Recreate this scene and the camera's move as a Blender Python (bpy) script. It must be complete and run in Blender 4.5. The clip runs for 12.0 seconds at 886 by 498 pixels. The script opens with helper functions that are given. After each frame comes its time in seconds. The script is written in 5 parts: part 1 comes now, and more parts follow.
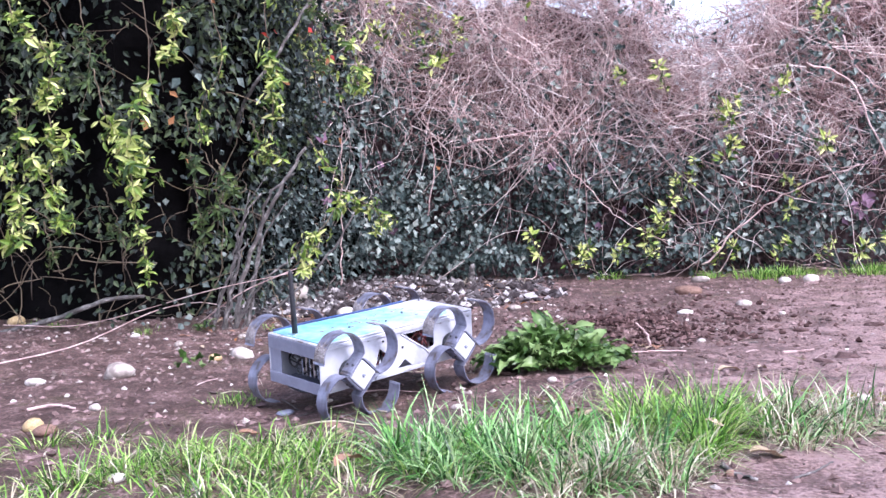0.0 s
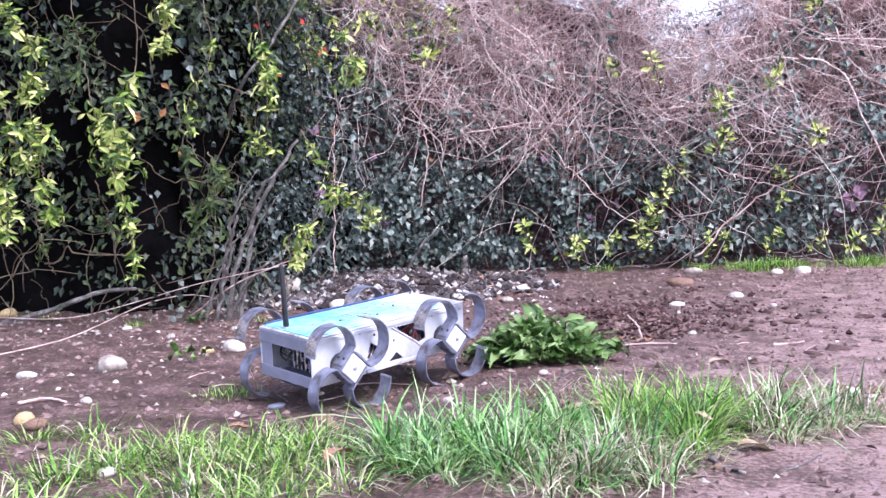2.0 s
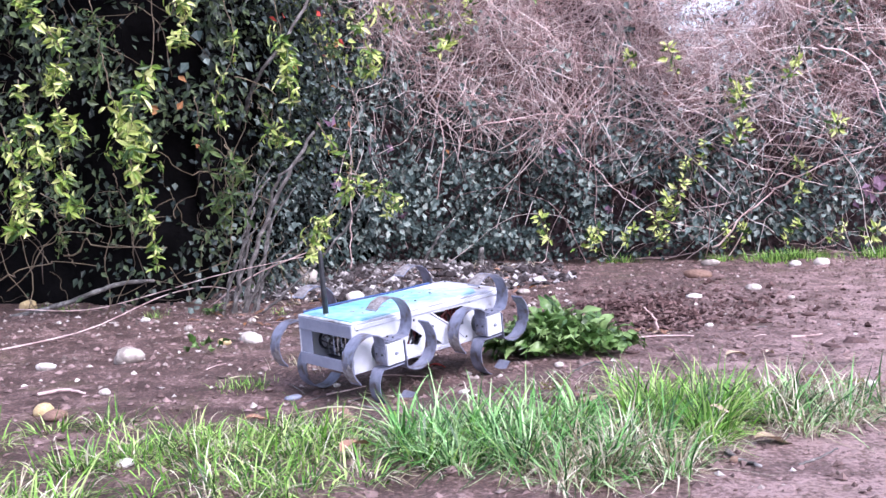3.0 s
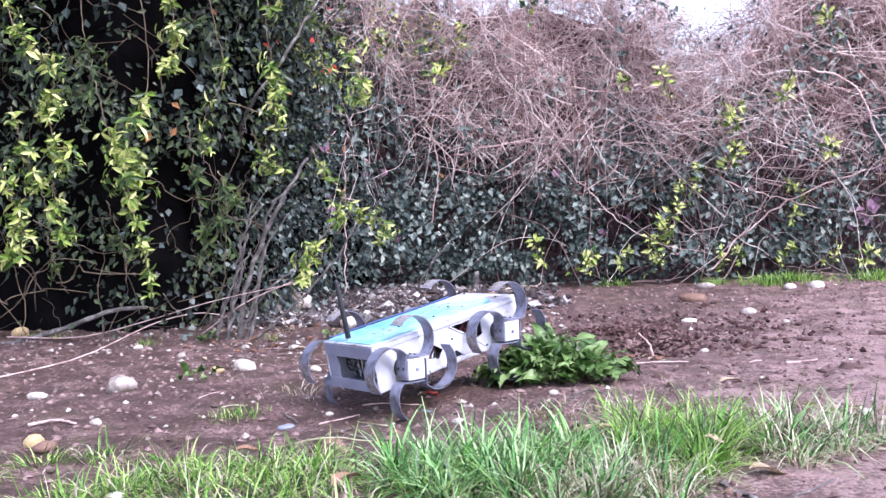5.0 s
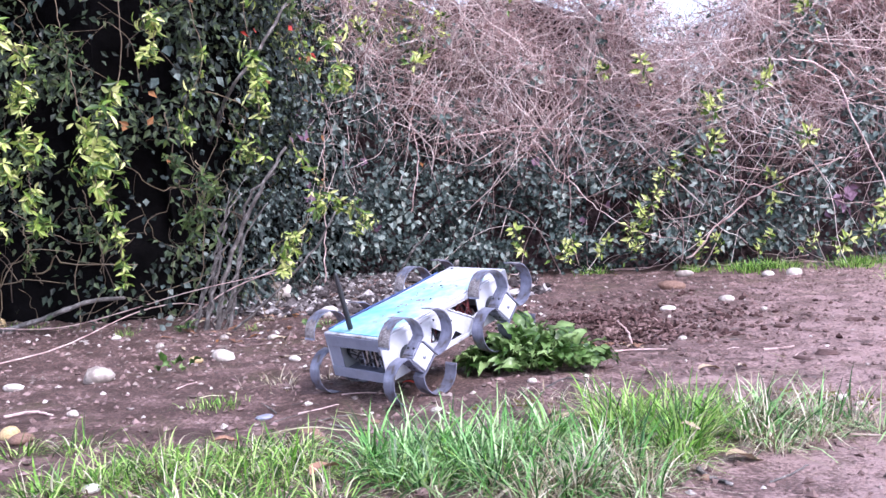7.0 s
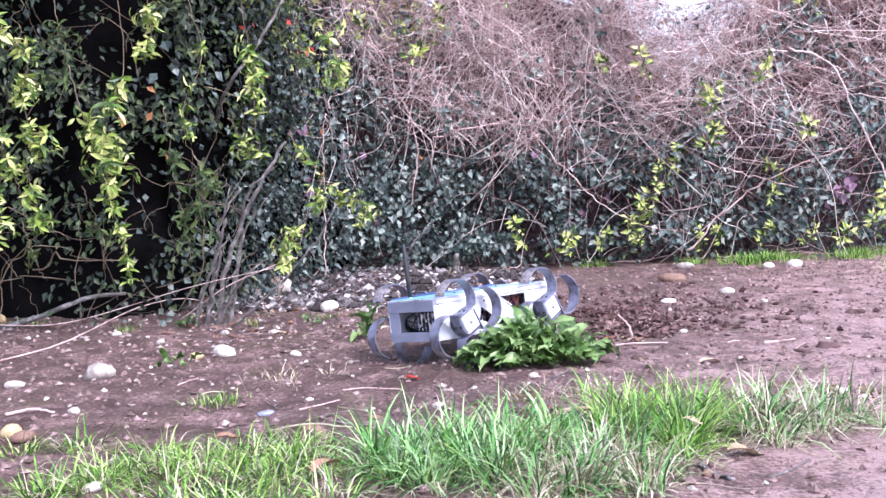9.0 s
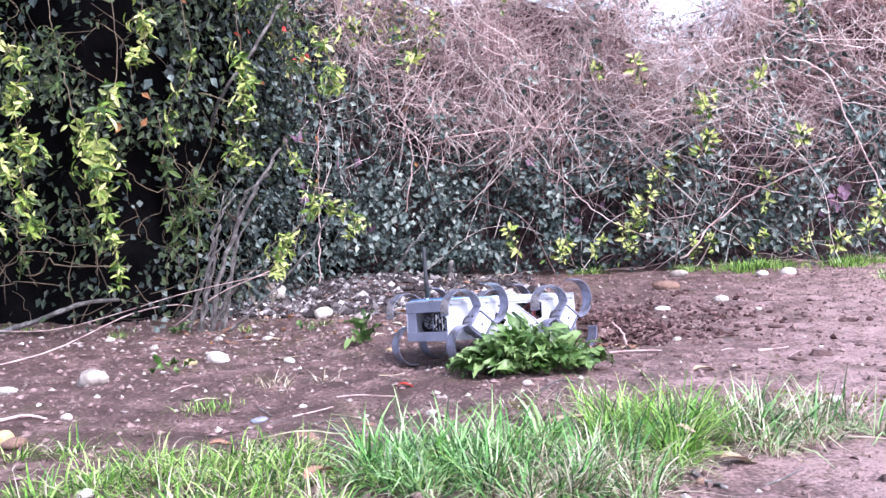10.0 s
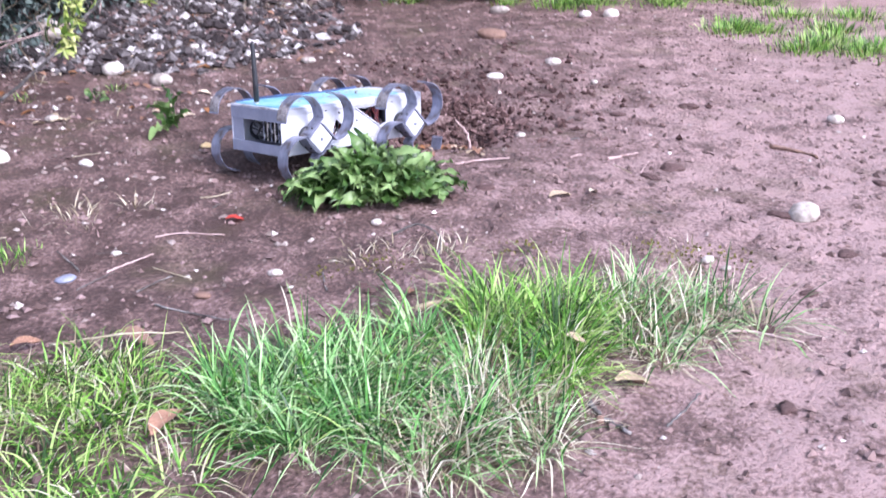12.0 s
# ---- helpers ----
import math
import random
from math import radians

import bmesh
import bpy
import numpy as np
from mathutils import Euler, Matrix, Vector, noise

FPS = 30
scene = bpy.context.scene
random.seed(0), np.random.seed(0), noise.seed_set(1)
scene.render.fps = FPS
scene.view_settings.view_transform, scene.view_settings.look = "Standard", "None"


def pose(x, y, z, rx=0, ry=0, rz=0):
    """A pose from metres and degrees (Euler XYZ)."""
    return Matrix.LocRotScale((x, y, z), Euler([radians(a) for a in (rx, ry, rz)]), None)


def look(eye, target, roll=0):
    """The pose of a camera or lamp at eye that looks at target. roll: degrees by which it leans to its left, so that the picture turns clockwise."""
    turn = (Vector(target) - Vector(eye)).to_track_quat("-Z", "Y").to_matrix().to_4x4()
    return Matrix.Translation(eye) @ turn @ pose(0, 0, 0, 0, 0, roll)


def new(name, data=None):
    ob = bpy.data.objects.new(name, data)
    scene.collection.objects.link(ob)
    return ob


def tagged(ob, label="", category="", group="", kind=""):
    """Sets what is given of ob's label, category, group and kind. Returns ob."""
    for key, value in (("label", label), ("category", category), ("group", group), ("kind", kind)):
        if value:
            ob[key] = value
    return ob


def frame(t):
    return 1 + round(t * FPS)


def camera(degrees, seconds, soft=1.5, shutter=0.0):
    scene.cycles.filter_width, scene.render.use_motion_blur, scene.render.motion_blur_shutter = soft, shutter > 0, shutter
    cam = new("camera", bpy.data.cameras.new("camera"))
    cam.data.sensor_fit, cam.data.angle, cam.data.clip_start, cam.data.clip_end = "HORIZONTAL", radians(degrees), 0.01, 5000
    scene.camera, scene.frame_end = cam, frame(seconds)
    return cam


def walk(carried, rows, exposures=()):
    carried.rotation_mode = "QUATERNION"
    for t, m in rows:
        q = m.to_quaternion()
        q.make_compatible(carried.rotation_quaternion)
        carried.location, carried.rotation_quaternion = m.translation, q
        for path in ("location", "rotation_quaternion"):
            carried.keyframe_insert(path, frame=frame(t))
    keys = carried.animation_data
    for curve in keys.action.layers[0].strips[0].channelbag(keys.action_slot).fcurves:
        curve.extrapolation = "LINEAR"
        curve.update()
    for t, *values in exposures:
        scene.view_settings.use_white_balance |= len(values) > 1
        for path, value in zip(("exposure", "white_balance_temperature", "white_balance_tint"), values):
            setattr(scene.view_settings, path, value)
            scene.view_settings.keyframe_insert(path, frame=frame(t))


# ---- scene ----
cam = camera(47.7, 12.0, shutter=0.22)
PATH = [
    (0, (0.045, -0.18, 0.613), (0.017, 1.818, 0.522), -2.1),
    (0.5, (0.044, -0.182, 0.615), (0.034, 1.816, 0.526), -2.7),
    (1, (0.05, -0.18, 0.624), (0.058, 1.819, 0.55), -2.3),
    (1.5, (0.06, -0.185, 0.622), (0.05, 1.812, 0.514), -2.6),
    (2, (0.055, -0.182, 0.621), (0.038, 1.815, 0.511), -2.1),
    (2.5, (0.059, -0.183, 0.622), (0.004, 1.812, 0.496), -2.0),
    (3, (0.06, -0.183, 0.624), (0.008, 1.813, 0.498), -2.2),
    (4.8, (0.079, -0.164, 0.644), (0.03, 1.833, 0.55), -2.4),
    (5, (0.069, -0.172, 0.644), (0.027, 1.825, 0.56), -2.4),
    (5.5, (0.071, -0.173, 0.646), (0.023, 1.824, 0.558), -2.1),
    (6, (0.07, -0.169, 0.646), (0.048, 1.829, 0.548), -2.0),
    (6.5, (0.074, -0.168, 0.645), (0.062, 1.829, 0.54), -2.0),
    (7, (0.079, -0.168, 0.644), (0.073, 1.829, 0.536), -2.6),
    (7.2, (0.08, -0.164, 0.647), (0.071, 1.833, 0.533), -2.3),
    (8.8, (0.069, -0.155, 0.654), (0.079, 1.841, 0.532), -2.8),
    (9, (0.077, -0.164, 0.654), (0.071, 1.833, 0.53), -2.9),
    (9.5, (0.081, -0.165, 0.656), (0.076, 1.832, 0.539), -2.8),
    (10, (0.079, -0.164, 0.655), (0.084, 1.833, 0.544), -2.7),
    (10.2, (0.078, -0.164, 0.673), (0.057, 1.833, 0.562), -2.3),
    (10.3, (0.102, -0.148, 0.708), (0.056, 1.85, 0.63), -3.4),
    (10.5, (0.121, -0.11, 0.73), (0.199, 1.887, 0.642), -1.4),
    (10.7, (0.134, -0.052, 0.751), (0.292, 1.937, 0.607), -3.5),
    (11, (0.141, 0.06, 0.77), (0.352, 2.025, 0.464), -2.3),
    (11.2, (0.158, 0.138, 0.803), (0.342, 2.089, 0.404), -1.5),
    (11.5, (0.137, 0.248, 0.954), (0.383, 2.163, 0.433), -1.0),
    (12, (-0.067, 0.367, 1.084), (0.336, 2.17, 0.318), 0.8),
]
walk(cam, [(t, look(eye, target, roll)) for t, eye, target, roll in PATH],
     exposures=[(0, 1.56, 5850, 22), (7.2, 1.54, 5850, 22), (9.5, 1.76, 5850, 22), (10.3, 1.76, 5850, 21), (10.6, 1.74, 5850, 20), (11.3, 1.74, 5850, 20), (12, 1.60, 5850, 20)])

# ---- world, sun ----
world = bpy.data.worlds.new("world")
scene.world = world
world.use_nodes = True
wn = world.node_tree.nodes
sky = wn.new("ShaderNodeTexSky")
sky.sky_type = "NISHITA"
sky.sun_disc = False
sky.sun_elevation, sky.sun_rotation = radians(48), radians(140)
sky.air_density, sky.dust_density, sky.ozone_density = 1.0, 2.0, 1.5
haze = wn.new("ShaderNodeHueSaturation")
haze.inputs["Saturation"].default_value, haze.inputs["Value"].default_value = 0.60, 1.0
world.node_tree.links.new(sky.outputs[0], haze.inputs["Color"])
world.node_tree.links.new(haze.outputs[0], wn["Background"].inputs[0])
wn["Background"].inputs[1].default_value = 0.15
sun_data = bpy.data.lights.new("sun", "SUN")
sun_data.energy, sun_data.angle, sun_data.color = 1.5, radians(24), (1.0, 0.97, 0.94)
sun = new("sun", sun_data)
sun.matrix_world = look((4.3, -5.1, 7.4), (0, 0, 0))


# ---- materials ----
def material(name, stops, scale=8.0, rough=0.7, bump=0.3, bump_scale=60.0, metal=0.0, island=0.0, objrand=0.0,
             spec=0.5, translucent=0.0, detail=6.0, wet=None, grain=0.35):
    """Noise between colour stops (pos, rgb) with a finer second noise, bump, and a spread from piece to piece."""
    m = bpy.data.materials.new(name)
    m.use_nodes = True
    n, l = m.node_tree.nodes, m.node_tree.links
    b = n["Principled BSDF"]
    co = n.new("ShaderNodeTexCoord")
    t1 = n.new("ShaderNodeTexNoise")
    t1.inputs["Scale"].default_value, t1.inputs["Detail"].default_value = scale, detail
    t2 = n.new("ShaderNodeTexNoise")
    t2.inputs["Scale"].default_value, t2.inputs["Detail"].default_value = bump_scale, 4
    for t in (t1, t2):
        l.new(co.outputs["Object"], t.inputs["Vector"])
    mix = n.new("ShaderNodeMath")
    mix.operation = "MULTIPLY_ADD"
    mix.inputs[1].default_value, mix.inputs[2].default_value = grain, -grain / 2
    l.new(t2.outputs["Fac"], mix.inputs[0])
    add = n.new("ShaderNodeMath")
    l.new(t1.outputs["Fac"], add.inputs[0])
    l.new(mix.outputs[0], add.inputs[1])
    last = add
    for amount, node, sock in ((island, "ShaderNodeNewGeometry", "Random Per Island"), (objrand, "ShaderNodeObjectInfo", "Random")):
        if amount:
            g = n.new(node)
            k = n.new("ShaderNodeMath")
            k.operation = "MULTIPLY_ADD"
            k.inputs[1].default_value, k.inputs[2].default_value = amount, -amount / 2
            l.new(g.outputs[sock], k.inputs[0])
            a2 = n.new("ShaderNodeMath")
            l.new(last.outputs[0], a2.inputs[0])
            l.new(k.outputs[0], a2.inputs[1])
            last = a2
    ramp = n.new("ShaderNodeValToRGB")
    e = ramp.color_ramp.elements
    while len(e) < len(stops):
        e.new(0.5)
    for i, (p, c) in enumerate(stops):
        e[i].position, e[i].color = p, (*c, 1)
    l.new(last.outputs[0], ramp.inputs[0])
    l.new(ramp.outputs[0], b.inputs["Base Color"])
    b.inputs["Roughness"].default_value, b.inputs["Metallic"].default_value = rough, metal
    b.inputs["Specular IOR Level"].default_value = spec
    if wet:
        wr = n.new("ShaderNodeMapRange")
        wr.inputs[1].default_value, wr.inputs[2].default_value = 0.35, 0.65
        wr.inputs[3].default_value, wr.inputs[4].default_value = wet, rough
        l.new(t1.outputs["Fac"], wr.inputs[0])
        l.new(wr.outputs[0], b.inputs["Roughness"])
    if bump:
        bp = n.new("ShaderNodeBump")
        bp.inputs["Strength"].default_value, bp.inputs["Distance"].default_value = bump, 0.01
        l.new(t2.outputs["Fac"], bp.inputs["Height"])
        l.new(bp.outputs[0], b.inputs["Normal"])
    if translucent:
        tr = n.new("ShaderNodeBsdfTranslucent")
        l.new(ramp.outputs[0], tr.inputs["Color"])
        mx = n.new("ShaderNodeMixShader")
        mx.inputs[0].default_value = translucent
        l.new(b.outputs[0], mx.inputs[1])
        l.new(tr.outputs[0], mx.inputs[2])
        l.new(mx.outputs[0], n["Material Output"].inputs["Surface"])
    return m


M_SOIL = material("soil", [(0.33, (0.070, 0.041, 0.036)), (0.46, (0.118, 0.072, 0.066)), (0.56, (0.195, 0.121, 0.112)), (0.72, (0.39, 0.265, 0.255))],
                  scale=6.0, rough=0.9, bump=1.0, bump_scale=75, detail=15, spec=0.35, wet=0.5, grain=0.95)
def dry_side(m):
    """The trodden path side of the soil is drier and paler, with a ragged border."""
    n, l = m.node_tree.nodes, m.node_tree.links
    ramp = next(k for k in n if k.type == "VALTORGB")
    src = ramp.inputs[0].links[0].from_socket
    co = next(k for k in n if k.type == "TEX_COORD")
    sep = n.new("ShaderNodeSeparateXYZ")
    l.new(co.outputs["Object"], sep.inputs[0])
    no = n.new("ShaderNodeTexNoise")
    no.inputs["Scale"].default_value = 1.3
    l.new(co.outputs["Object"], no.inputs["Vector"])
    k = n.new("ShaderNodeMath")
    k.operation = "MULTIPLY_ADD"
    k.inputs[1].default_value = 1.6
    l.new(no.outputs["Fac"], k.inputs[0])
    far = n.new("ShaderNodeMath")
    far.operation = "MULTIPLY_ADD"
    far.inputs[1].default_value = -0.45
    l.new(sep.outputs[1], far.inputs[0])
    l.new(sep.outputs[0], far.inputs[2])
    l.new(far.outputs[0], k.inputs[2])
    r = n.new("ShaderNodeMapRange")
    for i, v in enumerate((-0.6, 1.2, -0.05, 0.185)):
        r.inputs[i + 1].default_value = v
    l.new(k.outputs[0], r.inputs[0])
    a = n.new("ShaderNodeMath")
    l.new(src, a.inputs[0])
    l.new(r.outputs[0], a.inputs[1])
    l.new(a.outputs[0], ramp.inputs[0])
    # olive, mossy damp in patches
    big = n.new("ShaderNodeTexNoise")
    big.inputs["Scale"].default_value, big.inputs["Detail"].default_value = 2.3, 5
    l.new(co.outputs["Object"], big.inputs["Vector"])
    mr = n.new("ShaderNodeMapRange")
    for i, v in enumerate((0.54, 0.70, 0.0, 0.45)):
        mr.inputs[i + 1].default_value = v
    l.new(big.outputs["Fac"], mr.inputs[0])
    mixer = n.new("ShaderNodeMix")
    mixer.data_type = "RGBA"
    mixer.inputs["B"].default_value = (0.125, 0.105, 0.052, 1)
    l.new(mr.outputs[0], mixer.inputs["Factor"])
    l.new(ramp.outputs[0], mixer.inputs["A"])
    l.new(mixer.outputs["Result"], n["Principled BSDF"].inputs["Base Color"])
    # crumbly relief over the fine grain
    crumb = n.new("ShaderNodeTexNoise")
    crumb.inputs["Scale"].default_value, crumb.inputs["Detail"].default_value = 24, 8
    l.new(co.outputs["Object"], crumb.inputs["Vector"])
    relief = n.new("ShaderNodeBump")
    relief.inputs["Strength"].default_value, relief.inputs["Distance"].default_value = 0.8, 0.03
    l.new(crumb.outputs["Fac"], relief.inputs["Height"])
    fine = next(k for k in n if k.type == "BUMP" and k != relief)
    l.new(relief.outputs[0], fine.inputs["Normal"])


dry_side(M_SOIL)
for node in M_SOIL.node_tree.nodes:
    if node.type == "TEX_NOISE":
        node.inputs["Roughness"].default_value = 0.66
M_CLOD = material("soil_clod", [(0.2, (0.10, 0.062, 0.057)), (0.5, (0.17, 0.11, 0.103)), (0.85, (0.28, 0.19, 0.182))], scale=25, rough=0.95, bump=0.8, island=0.8)
M_DUG_SHADE = material("dug_soil", [(0.2, (0.040, 0.020, 0.019)), (0.55, (0.085, 0.048, 0.045)), (0.9, (0.17, 0.105, 0.10))], scale=25, rough=0.95, bump=0.8, island=0.8, spec=0.2)
M_PEBBLE = material("pebble", [(0.2, (0.10, 0.07, 0.062)), (0.55, (0.22, 0.165, 0.15)), (0.74, (0.36, 0.30, 0.275)), (0.93, (0.66, 0.60, 0.57))], scale=20, rough=0.8, bump=0.2, island=0.85)
M_STONE = material("stone", [(0.25, (0.24, 0.2, 0.18)), (0.5, (0.48, 0.42, 0.38)), (0.75, (0.68, 0.63, 0.6))], scale=3, rough=0.8, bump=0.15, bump_scale=9, objrand=0.4)
M_GRAVEL = material("gravel", [(0.20, (0.026, 0.019, 0.020)), (0.52, (0.066, 0.055, 0.057)), (0.78, (0.145, 0.128, 0.13)), (0.98, (0.55, 0.51, 0.505))], scale=24, rough=0.9, bump=0.3, bump_scale=90, island=0.9, spec=0.3)
M_YSTONE = material("ochre_stone", [(0.3, (0.38, 0.26, 0.11)), (0.7, (0.6, 0.46, 0.27))], scale=14, rough=0.75, bump=0.2)
M_BROWNSTONE = material("brown_stone", [(0.3, (0.13, 0.07, 0.05)), (0.7, (0.28, 0.17, 0.13))], scale=14, rough=0.8, bump=0.2)
M_IVY = material("ivy_leaf", [(0.32, (0.009, 0.016, 0.015)), (0.54, (0.032, 0.052, 0.048)), (0.72, (0.092, 0.125, 0.115)), (0.92, (0.23, 0.265, 0.24))], scale=6, rough=0.5, bump=0, island=0.8, spec=0.34, translucent=0.08)
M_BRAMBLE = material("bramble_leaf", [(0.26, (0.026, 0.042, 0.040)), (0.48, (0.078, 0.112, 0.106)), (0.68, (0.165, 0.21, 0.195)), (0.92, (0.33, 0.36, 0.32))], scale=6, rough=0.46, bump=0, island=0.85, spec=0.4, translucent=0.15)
# leaf green darkened so that the bush's shade sits in the colour
M_DARKLEAF = material("shade_tinted_leaf", [(0.25, (0.008, 0.015, 0.009)), (0.55, (0.028, 0.050, 0.024)), (0.85, (0.10, 0.135, 0.055))], scale=9, rough=0.48, bump=0, island=0.8, translucent=0.2)
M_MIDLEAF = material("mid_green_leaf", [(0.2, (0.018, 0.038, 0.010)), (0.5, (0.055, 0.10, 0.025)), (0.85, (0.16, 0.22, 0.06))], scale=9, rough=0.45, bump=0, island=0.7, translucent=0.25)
M_SHOOT = material("young_leaf", [(0.16, (0.030, 0.07, 0.010)), (0.42, (0.15, 0.25, 0.035)), (0.64, (0.40, 0.49, 0.11)), (0.90, (0.74, 0.76, 0.32))], scale=9, rough=0.42, bump=0, island=0.95, translucent=0.3)
M_REDLEAF = material("red_leaf", [(0.2, (0.35, 0.03, 0.02)), (0.8, (0.55, 0.07, 0.05))], scale=11, rough=0.55, bump=0, island=0.4, translucent=0.3)
M_PURPLE = material("purple_leaf", [(0.2, (0.12, 0.06, 0.1)), (0.8, (0.26, 0.15, 0.22))], scale=11, rough=0.6, bump=0, island=0.4, translucent=0.2)
M_RUST = material("rust_leaf", [(0.2, (0.22, 0.08, 0.03)), (0.8, (0.42, 0.2, 0.08))], scale=11, rough=0.7, bump=0, island=0.5, translucent=0.3)
M_CANE = material("dead_cane", [(0.15, (0.14, 0.082, 0.080)), (0.42, (0.40, 0.265, 0.255)), (0.62, (0.68, 0.505, 0.485)), (0.88, (0.88, 0.75, 0.72))], scale=12, rough=0.8, bump=0, island=0.95, translucent=0.2)
M_TWIG = material("dry_twig", [(0.12, (0.36, 0.235, 0.23)), (0.40, (0.68, 0.515, 0.50)), (0.60, (0.86, 0.72, 0.70)), (0.86, (0.92, 0.85, 0.83))], scale=12, rough=0.8, bump=0, island=0.95, translucent=0.45)
M_BRANCH = material("grey_bark", [(0.3, (0.055, 0.048, 0.046)), (0.55, (0.15, 0.135, 0.13)), (0.75, (0.38, 0.355, 0.345))], scale=22, rough=0.9, bump=0.6, bump_scale=90)
M_STEM = material("vine_stem", [(0.3, (0.06, 0.042, 0.030)), (0.7, (0.20, 0.15, 0.10))], scale=14, rough=0.8, bump=0, island=0.6)
# near-black colour stands in for the deep shade inside the bush
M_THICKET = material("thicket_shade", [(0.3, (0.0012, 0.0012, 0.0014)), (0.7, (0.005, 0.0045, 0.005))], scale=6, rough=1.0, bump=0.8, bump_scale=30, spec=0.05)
# thatch brown lightened to mauve, in place of haze in the hedge gaps
M_THATCH_HAZE = material("dead_thatch_and_haze", [(0.3, (0.045, 0.029, 0.034)), (0.55, (0.11, 0.073, 0.080)), (0.75, (0.21, 0.150, 0.155))], scale=26, rough=1.0, bump=0.9, bump_scale=45, spec=0.1)
M_GRASS = material("grass_blade", [(0.18, (0.020, 0.062, 0.007)), (0.45, (0.120, 0.30, 0.034)), (0.68, (0.28, 0.53, 0.085)), (0.94, (0.54, 0.68, 0.25))], scale=5, rough=0.42, bump=0, island=1.0, translucent=0.28, spec=0.45)
M_BLUEGRASS = material("blue_grass_blade", [(0.20, (0.018, 0.072, 0.014)), (0.48, (0.110, 0.31, 0.065)), (0.72, (0.26, 0.52, 0.165)), (0.96, (0.52, 0.70, 0.36))], scale=5, rough=0.38, bump=0, island=1.0, translucent=0.26, spec=0.45)
M_STRAW = material("straw_blade", [(0.18, (0.13, 0.095, 0.055)), (0.5, (0.40, 0.335, 0.22)), (0.85, (0.74, 0.68, 0.54))], scale=7, rough=0.65, bump=0, island=0.95, translucent=0.2)
M_DOCK = material("broad_leaf", [(0.2, (0.026, 0.066, 0.012)), (0.5, (0.075, 0.155, 0.034)), (0.8, (0.24, 0.35, 0.13))], scale=16, rough=0.32, bump=0.45, bump_scale=40, objrand=0.75, translucent=0.22)
M_DEAD = material("dead_leaf", [(0.3, (0.16, 0.075, 0.045)), (0.7, (0.38, 0.21, 0.14))], scale=20, rough=0.75, bump=0.3, objrand=0.4)
M_PALEDEAD = material("pale_dead_leaf", [(0.3, (0.35, 0.26, 0.17)), (0.7, (0.6, 0.5, 0.37))], scale=20, rough=0.75, bump=0.3, objrand=0.4)
M_MOSS = material("moss", [(0.3, (0.09, 0.085, 0.02)), (0.7, (0.22, 0.19, 0.045))], scale=30, rough=0.95, bump=0.8, bump_scale=120)
M_PLATE = material("painted_plate", [(0.30, (0.20, 0.17, 0.165)), (0.37, (0.40, 0.40, 0.46)), (0.52, (0.52, 0.53, 0.60)), (0.8, (0.62, 0.625, 0.68))], scale=9, rough=0.36, bump=0.08, spec=0.5, grain=0.22)
# grey-blue darkened to hold the shade of the robot's rear face
M_GREYPLATE_SHADE = material("grey_plate_and_shade", [(0.3, (0.19, 0.20, 0.27)), (0.7, (0.29, 0.30, 0.39))], scale=9, rough=0.45, bump=0.05)
M_LEG = material("spring_steel", [(0.34, (0.10, 0.08, 0.076)), (0.43, (0.16, 0.165, 0.225)), (0.6, (0.24, 0.25, 0.34)), (0.8, (0.36, 0.37, 0.47))], scale=14, rough=0.36, bump=0.2, metal=0.3)
# paler stops paint the whitish sky sheen into the lid's cyan
M_CYAN = material("cyan_sheet_with_sheen", [(0.30, (0.13, 0.42, 0.52)), (0.48, (0.26, 0.56, 0.65)), (0.62, (0.46, 0.67, 0.73)), (0.76, (0.62, 0.73, 0.77))], scale=3.2, rough=0.24, bump=0.10, bump_scale=30, spec=0.5)
M_BLUEEDGE = material("dark_blue_edge", [(0.3, (0.02, 0.05, 0.15)), (0.7, (0.04, 0.09, 0.24))], scale=12, rough=0.5, bump=0)
M_BLACK = material("black_rubber", [(0.3, (0.010, 0.010, 0.014)), (0.7, (0.025, 0.025, 0.032))], scale=30, rough=0.45, bump=0.05)
M_DARKELEC = material("circuit_dark", [(0.3, (0.014, 0.016, 0.022)), (0.7, (0.05, 0.055, 0.07))], scale=60, rough=0.5, bump=0.3)
M_ALU = material("aluminium", [(0.3, (0.5, 0.5, 0.53)), (0.7, (0.68, 0.68, 0.71))], scale=30, rough=0.3, bump=0.05, metal=0.9)
M_WIRE = material("red_wire", [(0.3, (0.07, 0.014, 0.018)), (0.7, (0.19, 0.04, 0.045))], scale=30, rough=0.45, bump=0, island=0.3)
M_MUD = material("dried_mud", [(0.3, (0.15, 0.125, 0.125)), (0.7, (0.36, 0.33, 0.34))], scale=60, rough=0.95, bump=0.8, bump_scale=160)


